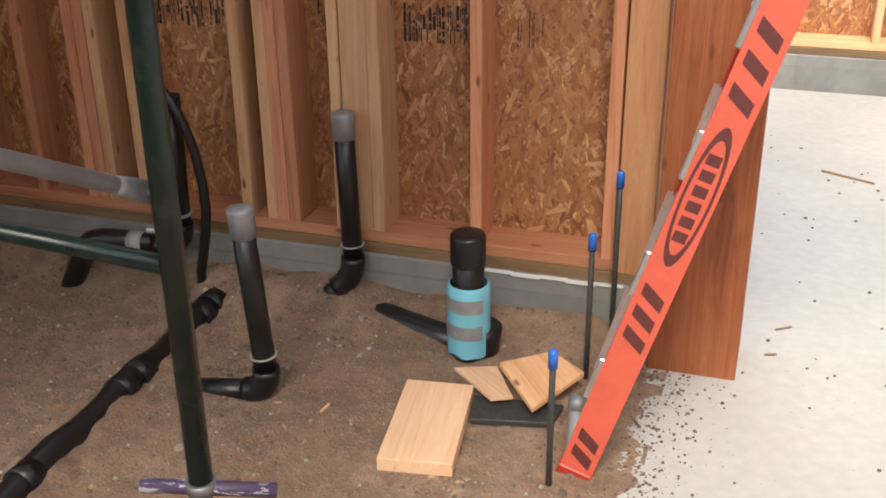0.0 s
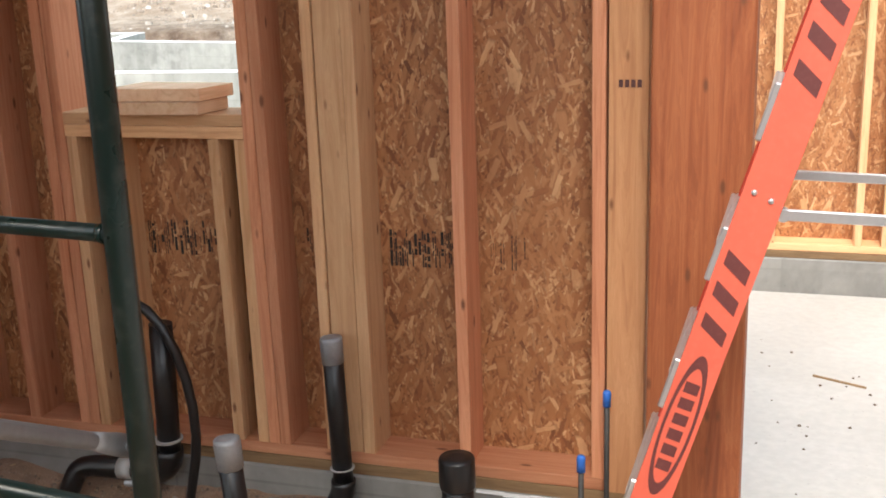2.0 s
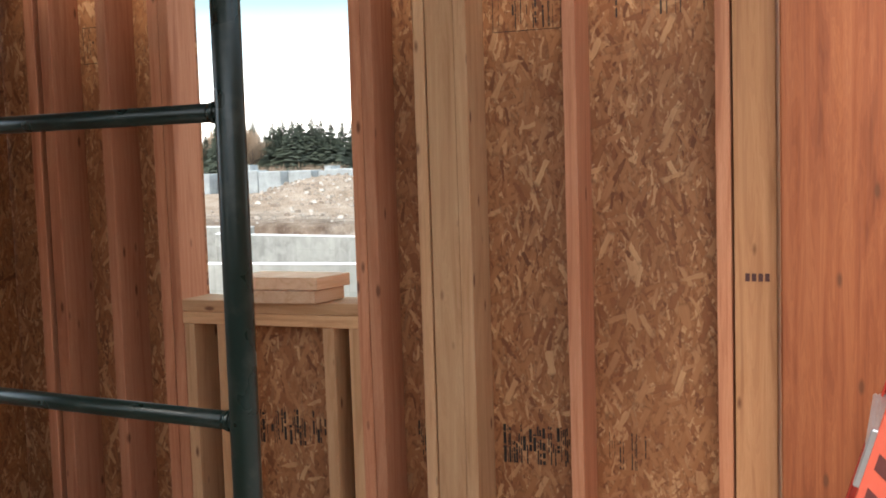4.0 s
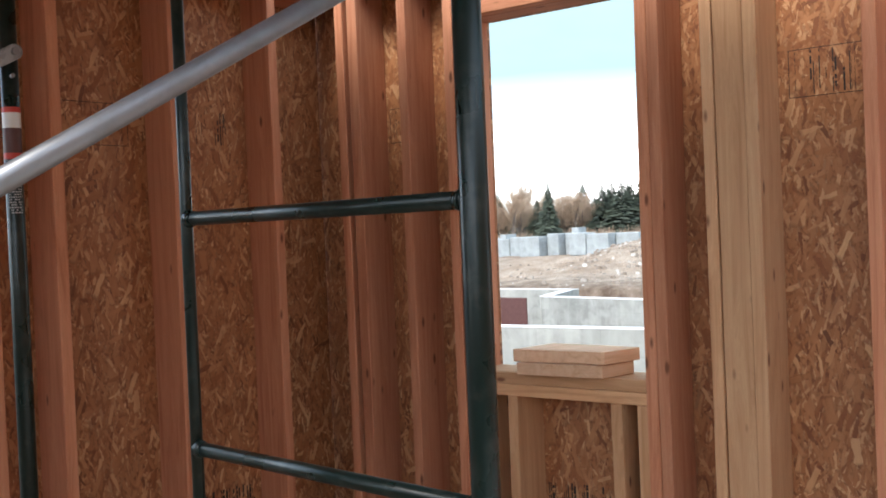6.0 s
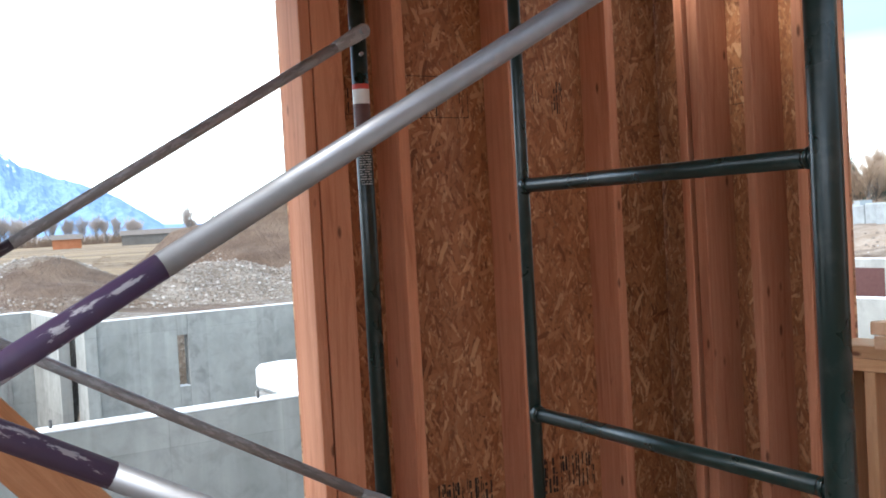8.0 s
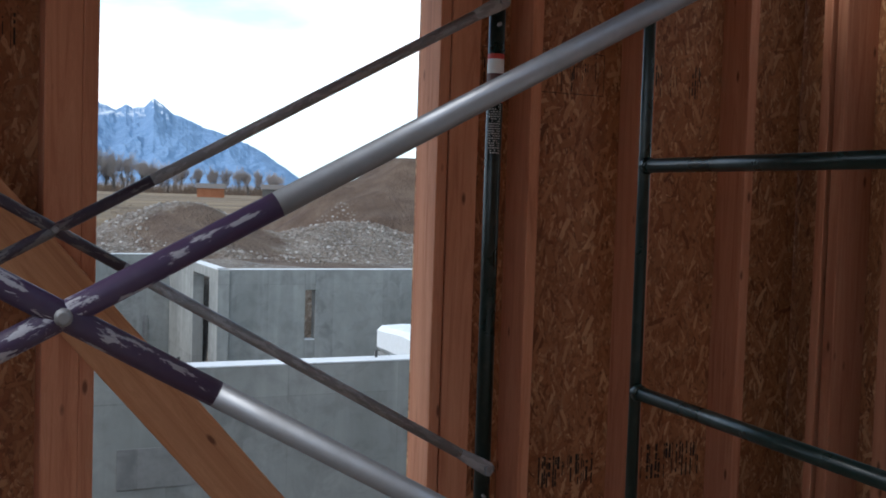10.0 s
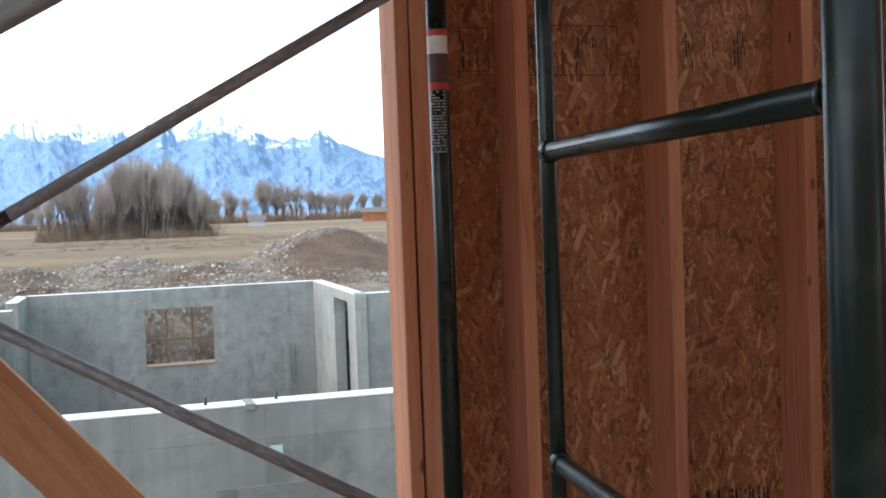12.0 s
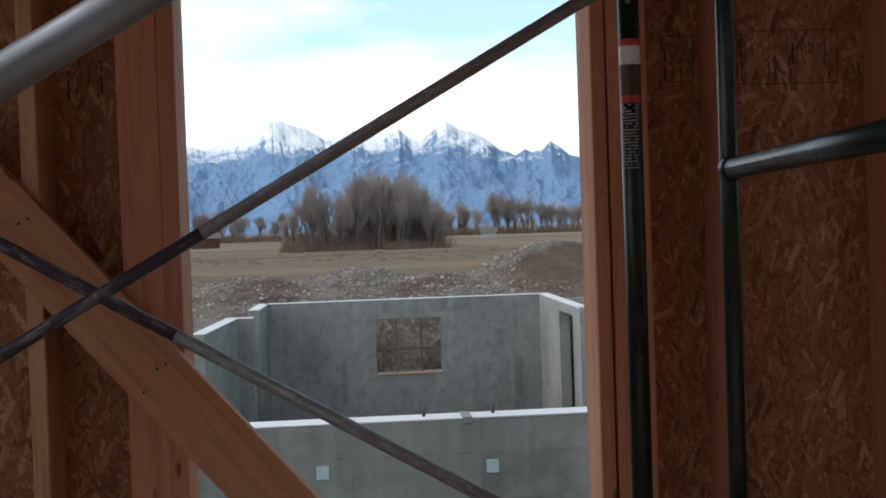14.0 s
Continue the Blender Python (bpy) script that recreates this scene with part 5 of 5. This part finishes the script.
def limb(verts, faces, a, b, ra, rb):
    d = (b - a).normalized()
    u = d.orthogonal().normalized()
    v = d.cross(u)
    o = len(verts)
    for p, r in ((a, ra), (b, rb)):
        for k in range(3):
            t = 2.094 * k
            verts.append(p + (u * math.cos(t) + v * math.sin(t)) * r)
    faces += [(o + k, o + (k + 1) % 3, o + 3 + (k + 1) % 3, o + 3 + k) for k in range(3)]


def bare_tree(name, height, spread, seed, twigs, label, fork=5, twig_mat=None, stems=(2, 4)):
    """A leafless tree: leaning stems, limbs that fork upwards, and a crown of many fine twigs."""
    rnd = random.Random(seed)
    tv, tf, cv, cf = [], [], [], []

    def grow(a, d, ln, r, depth):
        b = a + d * ln
        thick = depth >= 3
        limb(tv if thick else cv, tf if thick else cf, a, b, r, r * 0.66)
        if depth == 0:
            return
        n = rnd.choice((3, 3, 4)) if depth > 1 else twigs
        for _ in range(n):
            q = Vector((rnd.gauss(0, 1), rnd.gauss(0, 1), rnd.gauss(0.45, 0.5)))
            e = (d * 1.25 + q.normalized() * spread + Vector((0, 0, 0.16))).normalized()
            grow(a + d * ln * rnd.uniform(0.10 if depth == fork else 0.25, 1.0), e, ln * rnd.uniform(0.66, 0.92), max(r * 0.56, height * 0.0012), depth - 1)

    n = rnd.randint(*stems)
    for s in range(n):
        o = Vector((rnd.uniform(-1, 1), rnd.uniform(-1, 1), 0)) * 0.06 * height
        grow(o, (Vector((rnd.uniform(-0.28, 0.28), rnd.uniform(-0.28, 0.28), 1))).normalized(), height * 0.20, height * 0.014, fork)
    top = max(v.z for v in cv) / height
    t = thing(name, (0, 0, 0), label, "tree")
    for nm, vs, fs, mt in (("trunk", tv, tf, M_BARK), ("crown", cv, cf, twig_mat or M_TWIG)):
        me = bpy.data.meshes.new(nm)
        me.from_pydata([tuple(v / top) for v in vs], [], fs)
        me.materials.append(mt)
        placed(nm, me, t)
    return t


def polar(az, r, z=None):
    x, y = 2.6 - r * math.sin(radians(az)), -2.2 + r * math.cos(radians(az))
    return Vector((x, y, land(x, y) - 0.15 if z is None else z))


COTTON = "tall leafless cottonwood with grey-brown twigs on the field edge"
TREE = 12.0
models = [bare_tree("cottonwood", TREE, 0.66, 60 + k, 6, COTTON) for k in range(4)]
rnd = random.Random(9)
spots = []
DOME = ((84.7, 1.0), (85.4, 1.7), (86.1, 2.6), (86.8, 3.1), (88.2, 3.2), (89.2, 2.9), (89.9, 1.9), (90.2, 1.0))
for k in range(42):      # the big grove
    az = 84.9 + 5.2 * (k + rnd.uniform(0, 1)) / 42
    r = rnd.uniform(128, 146)
    el = float(np.interp(az, [d[0] for d in DOME], [d[1] for d in DOME])) * rnd.uniform(0.72, 1.0)
    spots.append((az, r, (r * math.tan(radians(el)) + 2.3) / TREE))
for az, r, el in ((91.5, 127, 2.8), (91.2, 129, 2.2), (91.9, 128, 1.9), (92.4, 131, 1.0), (92.9, 134, 0.8), (90.6, 131, 1.6)):
    spots.append((az, r, (r * math.tan(radians(el)) + 2.3) / TREE))
for az, el in ((82.2, 1.35), (81.8, 1.4), (81.4, 1.2), (80.9, 1.3), (80.5, 1.25), (79.6, 0.9), (79.2, 1.0), (78.7, 0.8), (78.3, 0.9), (77.8, 0.8), (83.6, 0.9), (84.0, 1.1), (84.4, 0.7), (77.0, 0.7), (76.2, 0.8), (75.6, 0.75), (74.9, 0.8), (74.4, 0.6), (73.2, 0.7), (72.8, 0.5), (96.3, 1.2), (96.8, 0.9), (97.4, 1.0), (98.2, 1.1), (95.2, 0.8), (94.2, 0.7), (93.4, 0.6)):
    spots.append((az, 330, (330 * math.tan(radians(el)) + 2.4) / TREE))
for k in range(46):      # thinner trees along the far field edge
    spots.append((rnd.uniform(66, 104), rnd.uniform(340, 420), rnd.uniform(0.35, 0.75)))
used = set()
for k, (az, r, s) in enumerate(spots):
    p = polar(az, r)
    m = Matrix.Translation(p) @ Matrix.Rotation(rnd.uniform(0, 6.28), 4, "Z") @ Matrix.Diagonal((s * 0.62, s * 0.62, s * 1.12, 1)) if r < 200 else Matrix.Translation(p) @ Matrix.Rotation(k * 1.9, 4, "Z") @ Matrix.Diagonal((s, s, s * 1.3, 1))
    src = models[k % 4]
    if k % 4 not in used:
        used.add(k % 4)
        src.matrix_basis = m
        src["group"] = "cottonwood trees"
    else:
        ob = copy_thing(src, Matrix.Identity(4))
        ob.matrix_basis = m
willows = [bare_tree("willow", 4.6, 0.95, 90 + k, 6, "rounded tan autumn willow beyond the building site", 5, M_GOLD, (3, 5)) for k in range(3)]
for k, (az, r, h) in enumerate(((36.6, 118, 4.3), (35.9, 116, 4.5), (35.2, 119, 4.2), (33.3, 117, 4.4), (32.7, 116, 4.6), (32.1, 118, 4.2), (37.4, 119, 4.0), (38.3, 118, 4.4), (39.4, 120, 4.2), (34.2, 140, 6.2), (35.6, 142, 6.4), (33.0, 144, 6.0), (36.8, 141, 5.6), (40.4, 119, 4.4), (41.5, 121, 4.0))):
    m = Matrix.Translation(polar(az, r)) @ Matrix.Rotation(k * 2.1, 4, "Z") @ Matrix.Diagonal((h / 4.6 * 1.2, h / 4.6 * 1.2, h / 4.6 * 1.25, 1))
    if k < 3:
        willows[k].matrix_basis = m
        willows[k]["group"] = "willows beyond the site"
    else:
        copy_thing(willows[k % 3], Matrix.Identity(4)).matrix_basis = m


def shrub_band(name, az0, az1, r0, r1, count, h, mat_, seed, label, thick=1.0):
    rnd = random.Random(seed)
    verts, faces = [], []
    for _ in range(count):
        p = polar(rnd.uniform(az0, az1), rnd.uniform(r0, r1))
        hh = h * rnd.uniform(0.4, 1.0)
        for _ in range(34):
            d = Vector((rnd.gauss(0, 0.45), rnd.gauss(0, 0.45), 1)).normalized() * hh * rnd.uniform(0.5, 1.0)
            o = p + Vector((rnd.gauss(0, 1), rnd.gauss(0, 1), 0)) * hh * 0.3
            limb(verts, faces, o, o + d, hh * 0.022 * thick, hh * 0.008 * thick)
    me = bpy.data.meshes.new(name)
    me.from_pydata([tuple(v) for v in verts], [], faces)
    me.materials.append(mat_)
    return tagged(placed(name, me), label, "shrubs", kind="stuff")


shrub_band("grove_saplings", 84.9, 92.6, 128, 145, 150, 3.4, M_BUSH, 36, "thin dark leafless saplings between the cottonwoods", 0.35)
shrub_band("dry_tufts", 66, 104, 58, 120, 700, 0.42, M_BUSH, 37, "low brown tufts scattered over the dry field")
shrub_band("willow_shrubs", 84.5, 93.0, 122, 130, 60, 1.5, M_BUSH, 31, "reddish brown leafless shrubs round the foot of the grove")
shrub_band("field_edge_brush", 64, 106, 318, 345, 520, 3.6, M_BUSH, 32, "dark leafless brush along the field edge")
shrub_band("far_woods", 62, 108, 430, 520, 460, 5.0, M_TWIG, 33, "distant grey leafless woods below the mountains")
shrub_band("tan_willows", 28.0, 42, 112, 118, 160, 1.6, M_GOLD, 34, "tan autumn willows beyond the building site")
shrub_band("tan_thicket", 26, 45, 150, 165, 120, 3.0, M_BUSH, 35, "brown thicket beyond the building site")


def conifer(name, height, seed, label):
    rnd = random.Random(seed)
    t = thing(name, (0, 0, 0), label, "tree")
    part("trunk", tube([(0, 0, 0), (0, 0, height)], [height * 0.018, 0.01], 6), M_BARK, t)
    verts, faces = [], []
    n = 760
    for k in range(n):
        h = height * (0.06 + 0.93 * (k / n))
        reach = (height - h) * 0.27 * rnd.uniform(0.55, 1.1) + 0.05
        a = rnd.uniform(0, 6.28)
        d = Vector((math.cos(a), math.sin(a), -0.28 + rnd.uniform(-0.1, 0.15)))
        s = Vector((-math.sin(a), math.cos(a), 0)) * reach * 0.28
        o = Vector((0, 0, h)) + d * reach * 0.15
        tip = Vector((0, 0, h)) + d * reach
        i = len(verts)
        mid_ = o.lerp(tip, 0.45)
        verts += [o, mid_ + s + Vector((0, 0, -0.08 * reach)), tip, mid_ - s + Vector((0, 0, -0.08 * reach)), mid_ + Vector((0, 0, 0.10 * reach))]
        faces += [(i, i + 1, i + 4), (i + 1, i + 2, i + 4), (i + 2, i + 3, i + 4), (i + 3, i, i + 4)]
    me = bpy.data.meshes.new("crown")
    me.from_pydata([tuple(v) for v in verts], [], faces)
    me.materials.append(M_FIR)
    placed("crown", me, t)
    return t


firs = [conifer("conifer", 6.0, 70 + k, "dark green conifer at the edge of the site") for k in range(2)]
for k, (az, r, s) in enumerate(((31.4, 116, 0.80), (30.9, 118, 0.86), (30.4, 115, 0.84), (29.9, 117, 0.82), (29.4, 116, 0.86), (28.9, 118, 0.84), (28.4, 116, 0.8), (31.1, 121, 0.78), (30.1, 122, 0.84), (29.1, 122, 0.8), (31.8, 120, 0.66), (34.2, 114, 0.86), (34.8, 116, 0.62), (34.0, 118, 0.55), (36.8, 126, 0.80), (37.9, 124, 0.6), (38.8, 122, 0.85), (27.8, 118, 0.8), (27.2, 119, 0.85), (69.3, 90, 0.50), (67.6, 90, 0.45), (32.4, 128, 0.9))):
    m = Matrix.Translation(polar(az, r)) @ Matrix.Rotation(k * 1.3, 4, "Z") @ Matrix.Diagonal((s * (1.4 if k == 11 else 2.2), s * (1.4 if k == 11 else 2.2), s * 1.22, 1))
    if k < 2:
        firs[k].matrix_basis = m
        firs[k]["group"] = "conifers"
    else:
        copy_thing(firs[k % 2], Matrix.Identity(4)).matrix_basis = m

# low sheds far across the field
for az, r, w, h, c, lab in ((76.3, 232, 5.5, 2.0, (0.33, 0.12, 0.05), "small orange-brown shed across the field"), (97.0, 200, 5.0, 1.9, (0.13, 0.05, 0.035), "small dark red shed across the field"), (82.4, 230, 3.2, 1.2, (0.50, 0.52, 0.53), "small pale trailer across the field"), (71.0, 235, 22, 2.2, (0.12, 0.11, 0.10), "long low dark building across the field")):
    p = polar(az, r)
    t = thing("field_shed", p, lab, "shed")
    mt = plain("shed_paint", c, 0.8, 0.3, 0.6)
    m = Matrix.Translation(p) @ Matrix.Rotation(radians(az), 4, "Z")
    part("wall", box(w, 3.0, h, 0.03, (0, 0, h / 2)), mt, t, "", m)
    bm = bmesh.new()
    v = [bm.verts.new(q) for q in ((-w / 2 - 0.3, -1.8, h), (w / 2 + 0.3, -1.8, h), (w / 2 + 0.3, 0, h + 1.0), (-w / 2 - 0.3, 0, h + 1.0), (-w / 2 - 0.3, 1.8, h), (w / 2 + 0.3, 1.8, h))]
    for f in ((0, 1, 2, 3), (3, 2, 5, 4), (0, 3, 4), (1, 5, 2)):
        bm.faces.new([v[i] for i in f])
    part("roof", bm, M_BARK, t, "", m)

# ---------------------------------------------------------------- mountains
CREST = (
    (55, 0.3), (66, 0.35), (71.5, 0.5), (72.6, 1.25), (73.9, 2.1), (75.5, 2.75), (76.4, 3.0), (77.5, 3.45), (78.2, 3.75), (78.8, 4.2), (79.1, 4.45), (79.5, 4.0),
    (80.1, 3.9), (80.4, 4.1), (80.9, 3.75), (81.7, 4.1), (82.6, 4.75), (83.2, 5.05), (83.8, 5.2), (84.5, 5.65), (84.95, 5.45), (85.7, 4.75), (86.3, 4.75), (87.0, 5.35),
    (87.9, 5.05), (88.8, 4.95), (89.4, 5.35), (90.0, 5.05), (90.8, 4.85), (91.7, 5.4), (92.7, 5.7), (93.1, 5.9), (93.7, 5.85), (94.1, 5.55), (94.5, 5.25), (95.5, 4.95),
    (96.8, 4.45), (97.9, 4.65), (99, 4.6), (103, 4.3), (110, 3.4), (120, 1.8))
caz, cel = [c[0] for c in CREST], [c[1] for c in CREST]
R0, R1 = 2100.0, 3600.0
verts, faces = [], []
NA, NR = 900, 84
for i in range(NA + 1):
    az = 54 + 67 * i / NA
    el = float(np.interp(az, caz, cel)) + 0.06 * noise.fractal(Vector((az * 1.9, 2, 9)), 0.8, 2.0, 4)
    crest = R1 * math.tan(radians(max(0.2, el)))
    for j in range(NR + 1):
        u = j / NR
        r = R0 + (R1 - R0) * u
        up = min(1.0, u / 0.93)
        spur = noise.ridged_multi_fractal(Vector((az * 0.26 + 1.3 * u, u * 1.5, 4.0)), 0.9, 2.1, 5, 1.0, 2.0) - 1.0
        cross = noise.ridged_multi_fractal(Vector((az * 0.48 - 2.0 * u, u * 2.2, 14.0)), 0.9, 2.1, 5, 1.0, 2.0) - 1.0
        fine = noise.fractal(Vector((az * 1.3, u * 9, 7)), 0.9, 2.0, 5)
        body = 0.20 * up + 0.80 * up ** 1.7
        env = math.sin(math.pi * min(1.0, up * 0.97)) ** 0.8
        z = crest * body + (24 * spur * env + 13 * cross * env + 7 * fine * min(1, up * 1.5) * (1 - 0.6 * up ** 6)) * min(1, crest / 140)
        z = min(z, r * math.tan(radians(max(0.25, el))) * (0.985 if u < 0.92 else 1.0))
        if u > 0.94:
            z -= (u - 0.94) * 900
        p = polar(az, r, 0)
        verts.append((p.x, p.y, z - 2))
        if i < NA and j < NR:
            a = i * (NR + 1) + j
            faces.append((a, a + 1, a + NR + 2, a + NR + 1))
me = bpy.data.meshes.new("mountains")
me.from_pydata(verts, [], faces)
k = Mat("hazed_mountain_rock", 1.0)
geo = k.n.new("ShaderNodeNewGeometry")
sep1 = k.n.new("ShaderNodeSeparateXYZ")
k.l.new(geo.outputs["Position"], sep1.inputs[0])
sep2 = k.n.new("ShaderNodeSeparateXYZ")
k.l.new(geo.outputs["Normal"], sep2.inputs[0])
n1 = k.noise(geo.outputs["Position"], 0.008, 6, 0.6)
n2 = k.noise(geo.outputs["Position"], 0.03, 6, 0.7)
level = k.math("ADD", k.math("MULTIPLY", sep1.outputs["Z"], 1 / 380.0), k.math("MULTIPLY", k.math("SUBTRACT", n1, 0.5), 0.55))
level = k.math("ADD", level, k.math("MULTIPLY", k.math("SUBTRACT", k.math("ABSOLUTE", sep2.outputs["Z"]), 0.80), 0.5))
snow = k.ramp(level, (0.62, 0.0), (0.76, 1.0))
# the blue haze of distance is mixed into the rock colour
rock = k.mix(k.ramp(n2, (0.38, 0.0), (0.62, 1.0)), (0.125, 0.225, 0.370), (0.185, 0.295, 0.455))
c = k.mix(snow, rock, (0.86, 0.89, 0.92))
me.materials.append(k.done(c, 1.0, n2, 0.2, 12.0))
tagged(placed("backdrop_mountains", me), "distant mountain range with haze-blue rock and snow on its peaks", "mountains", kind="structure")
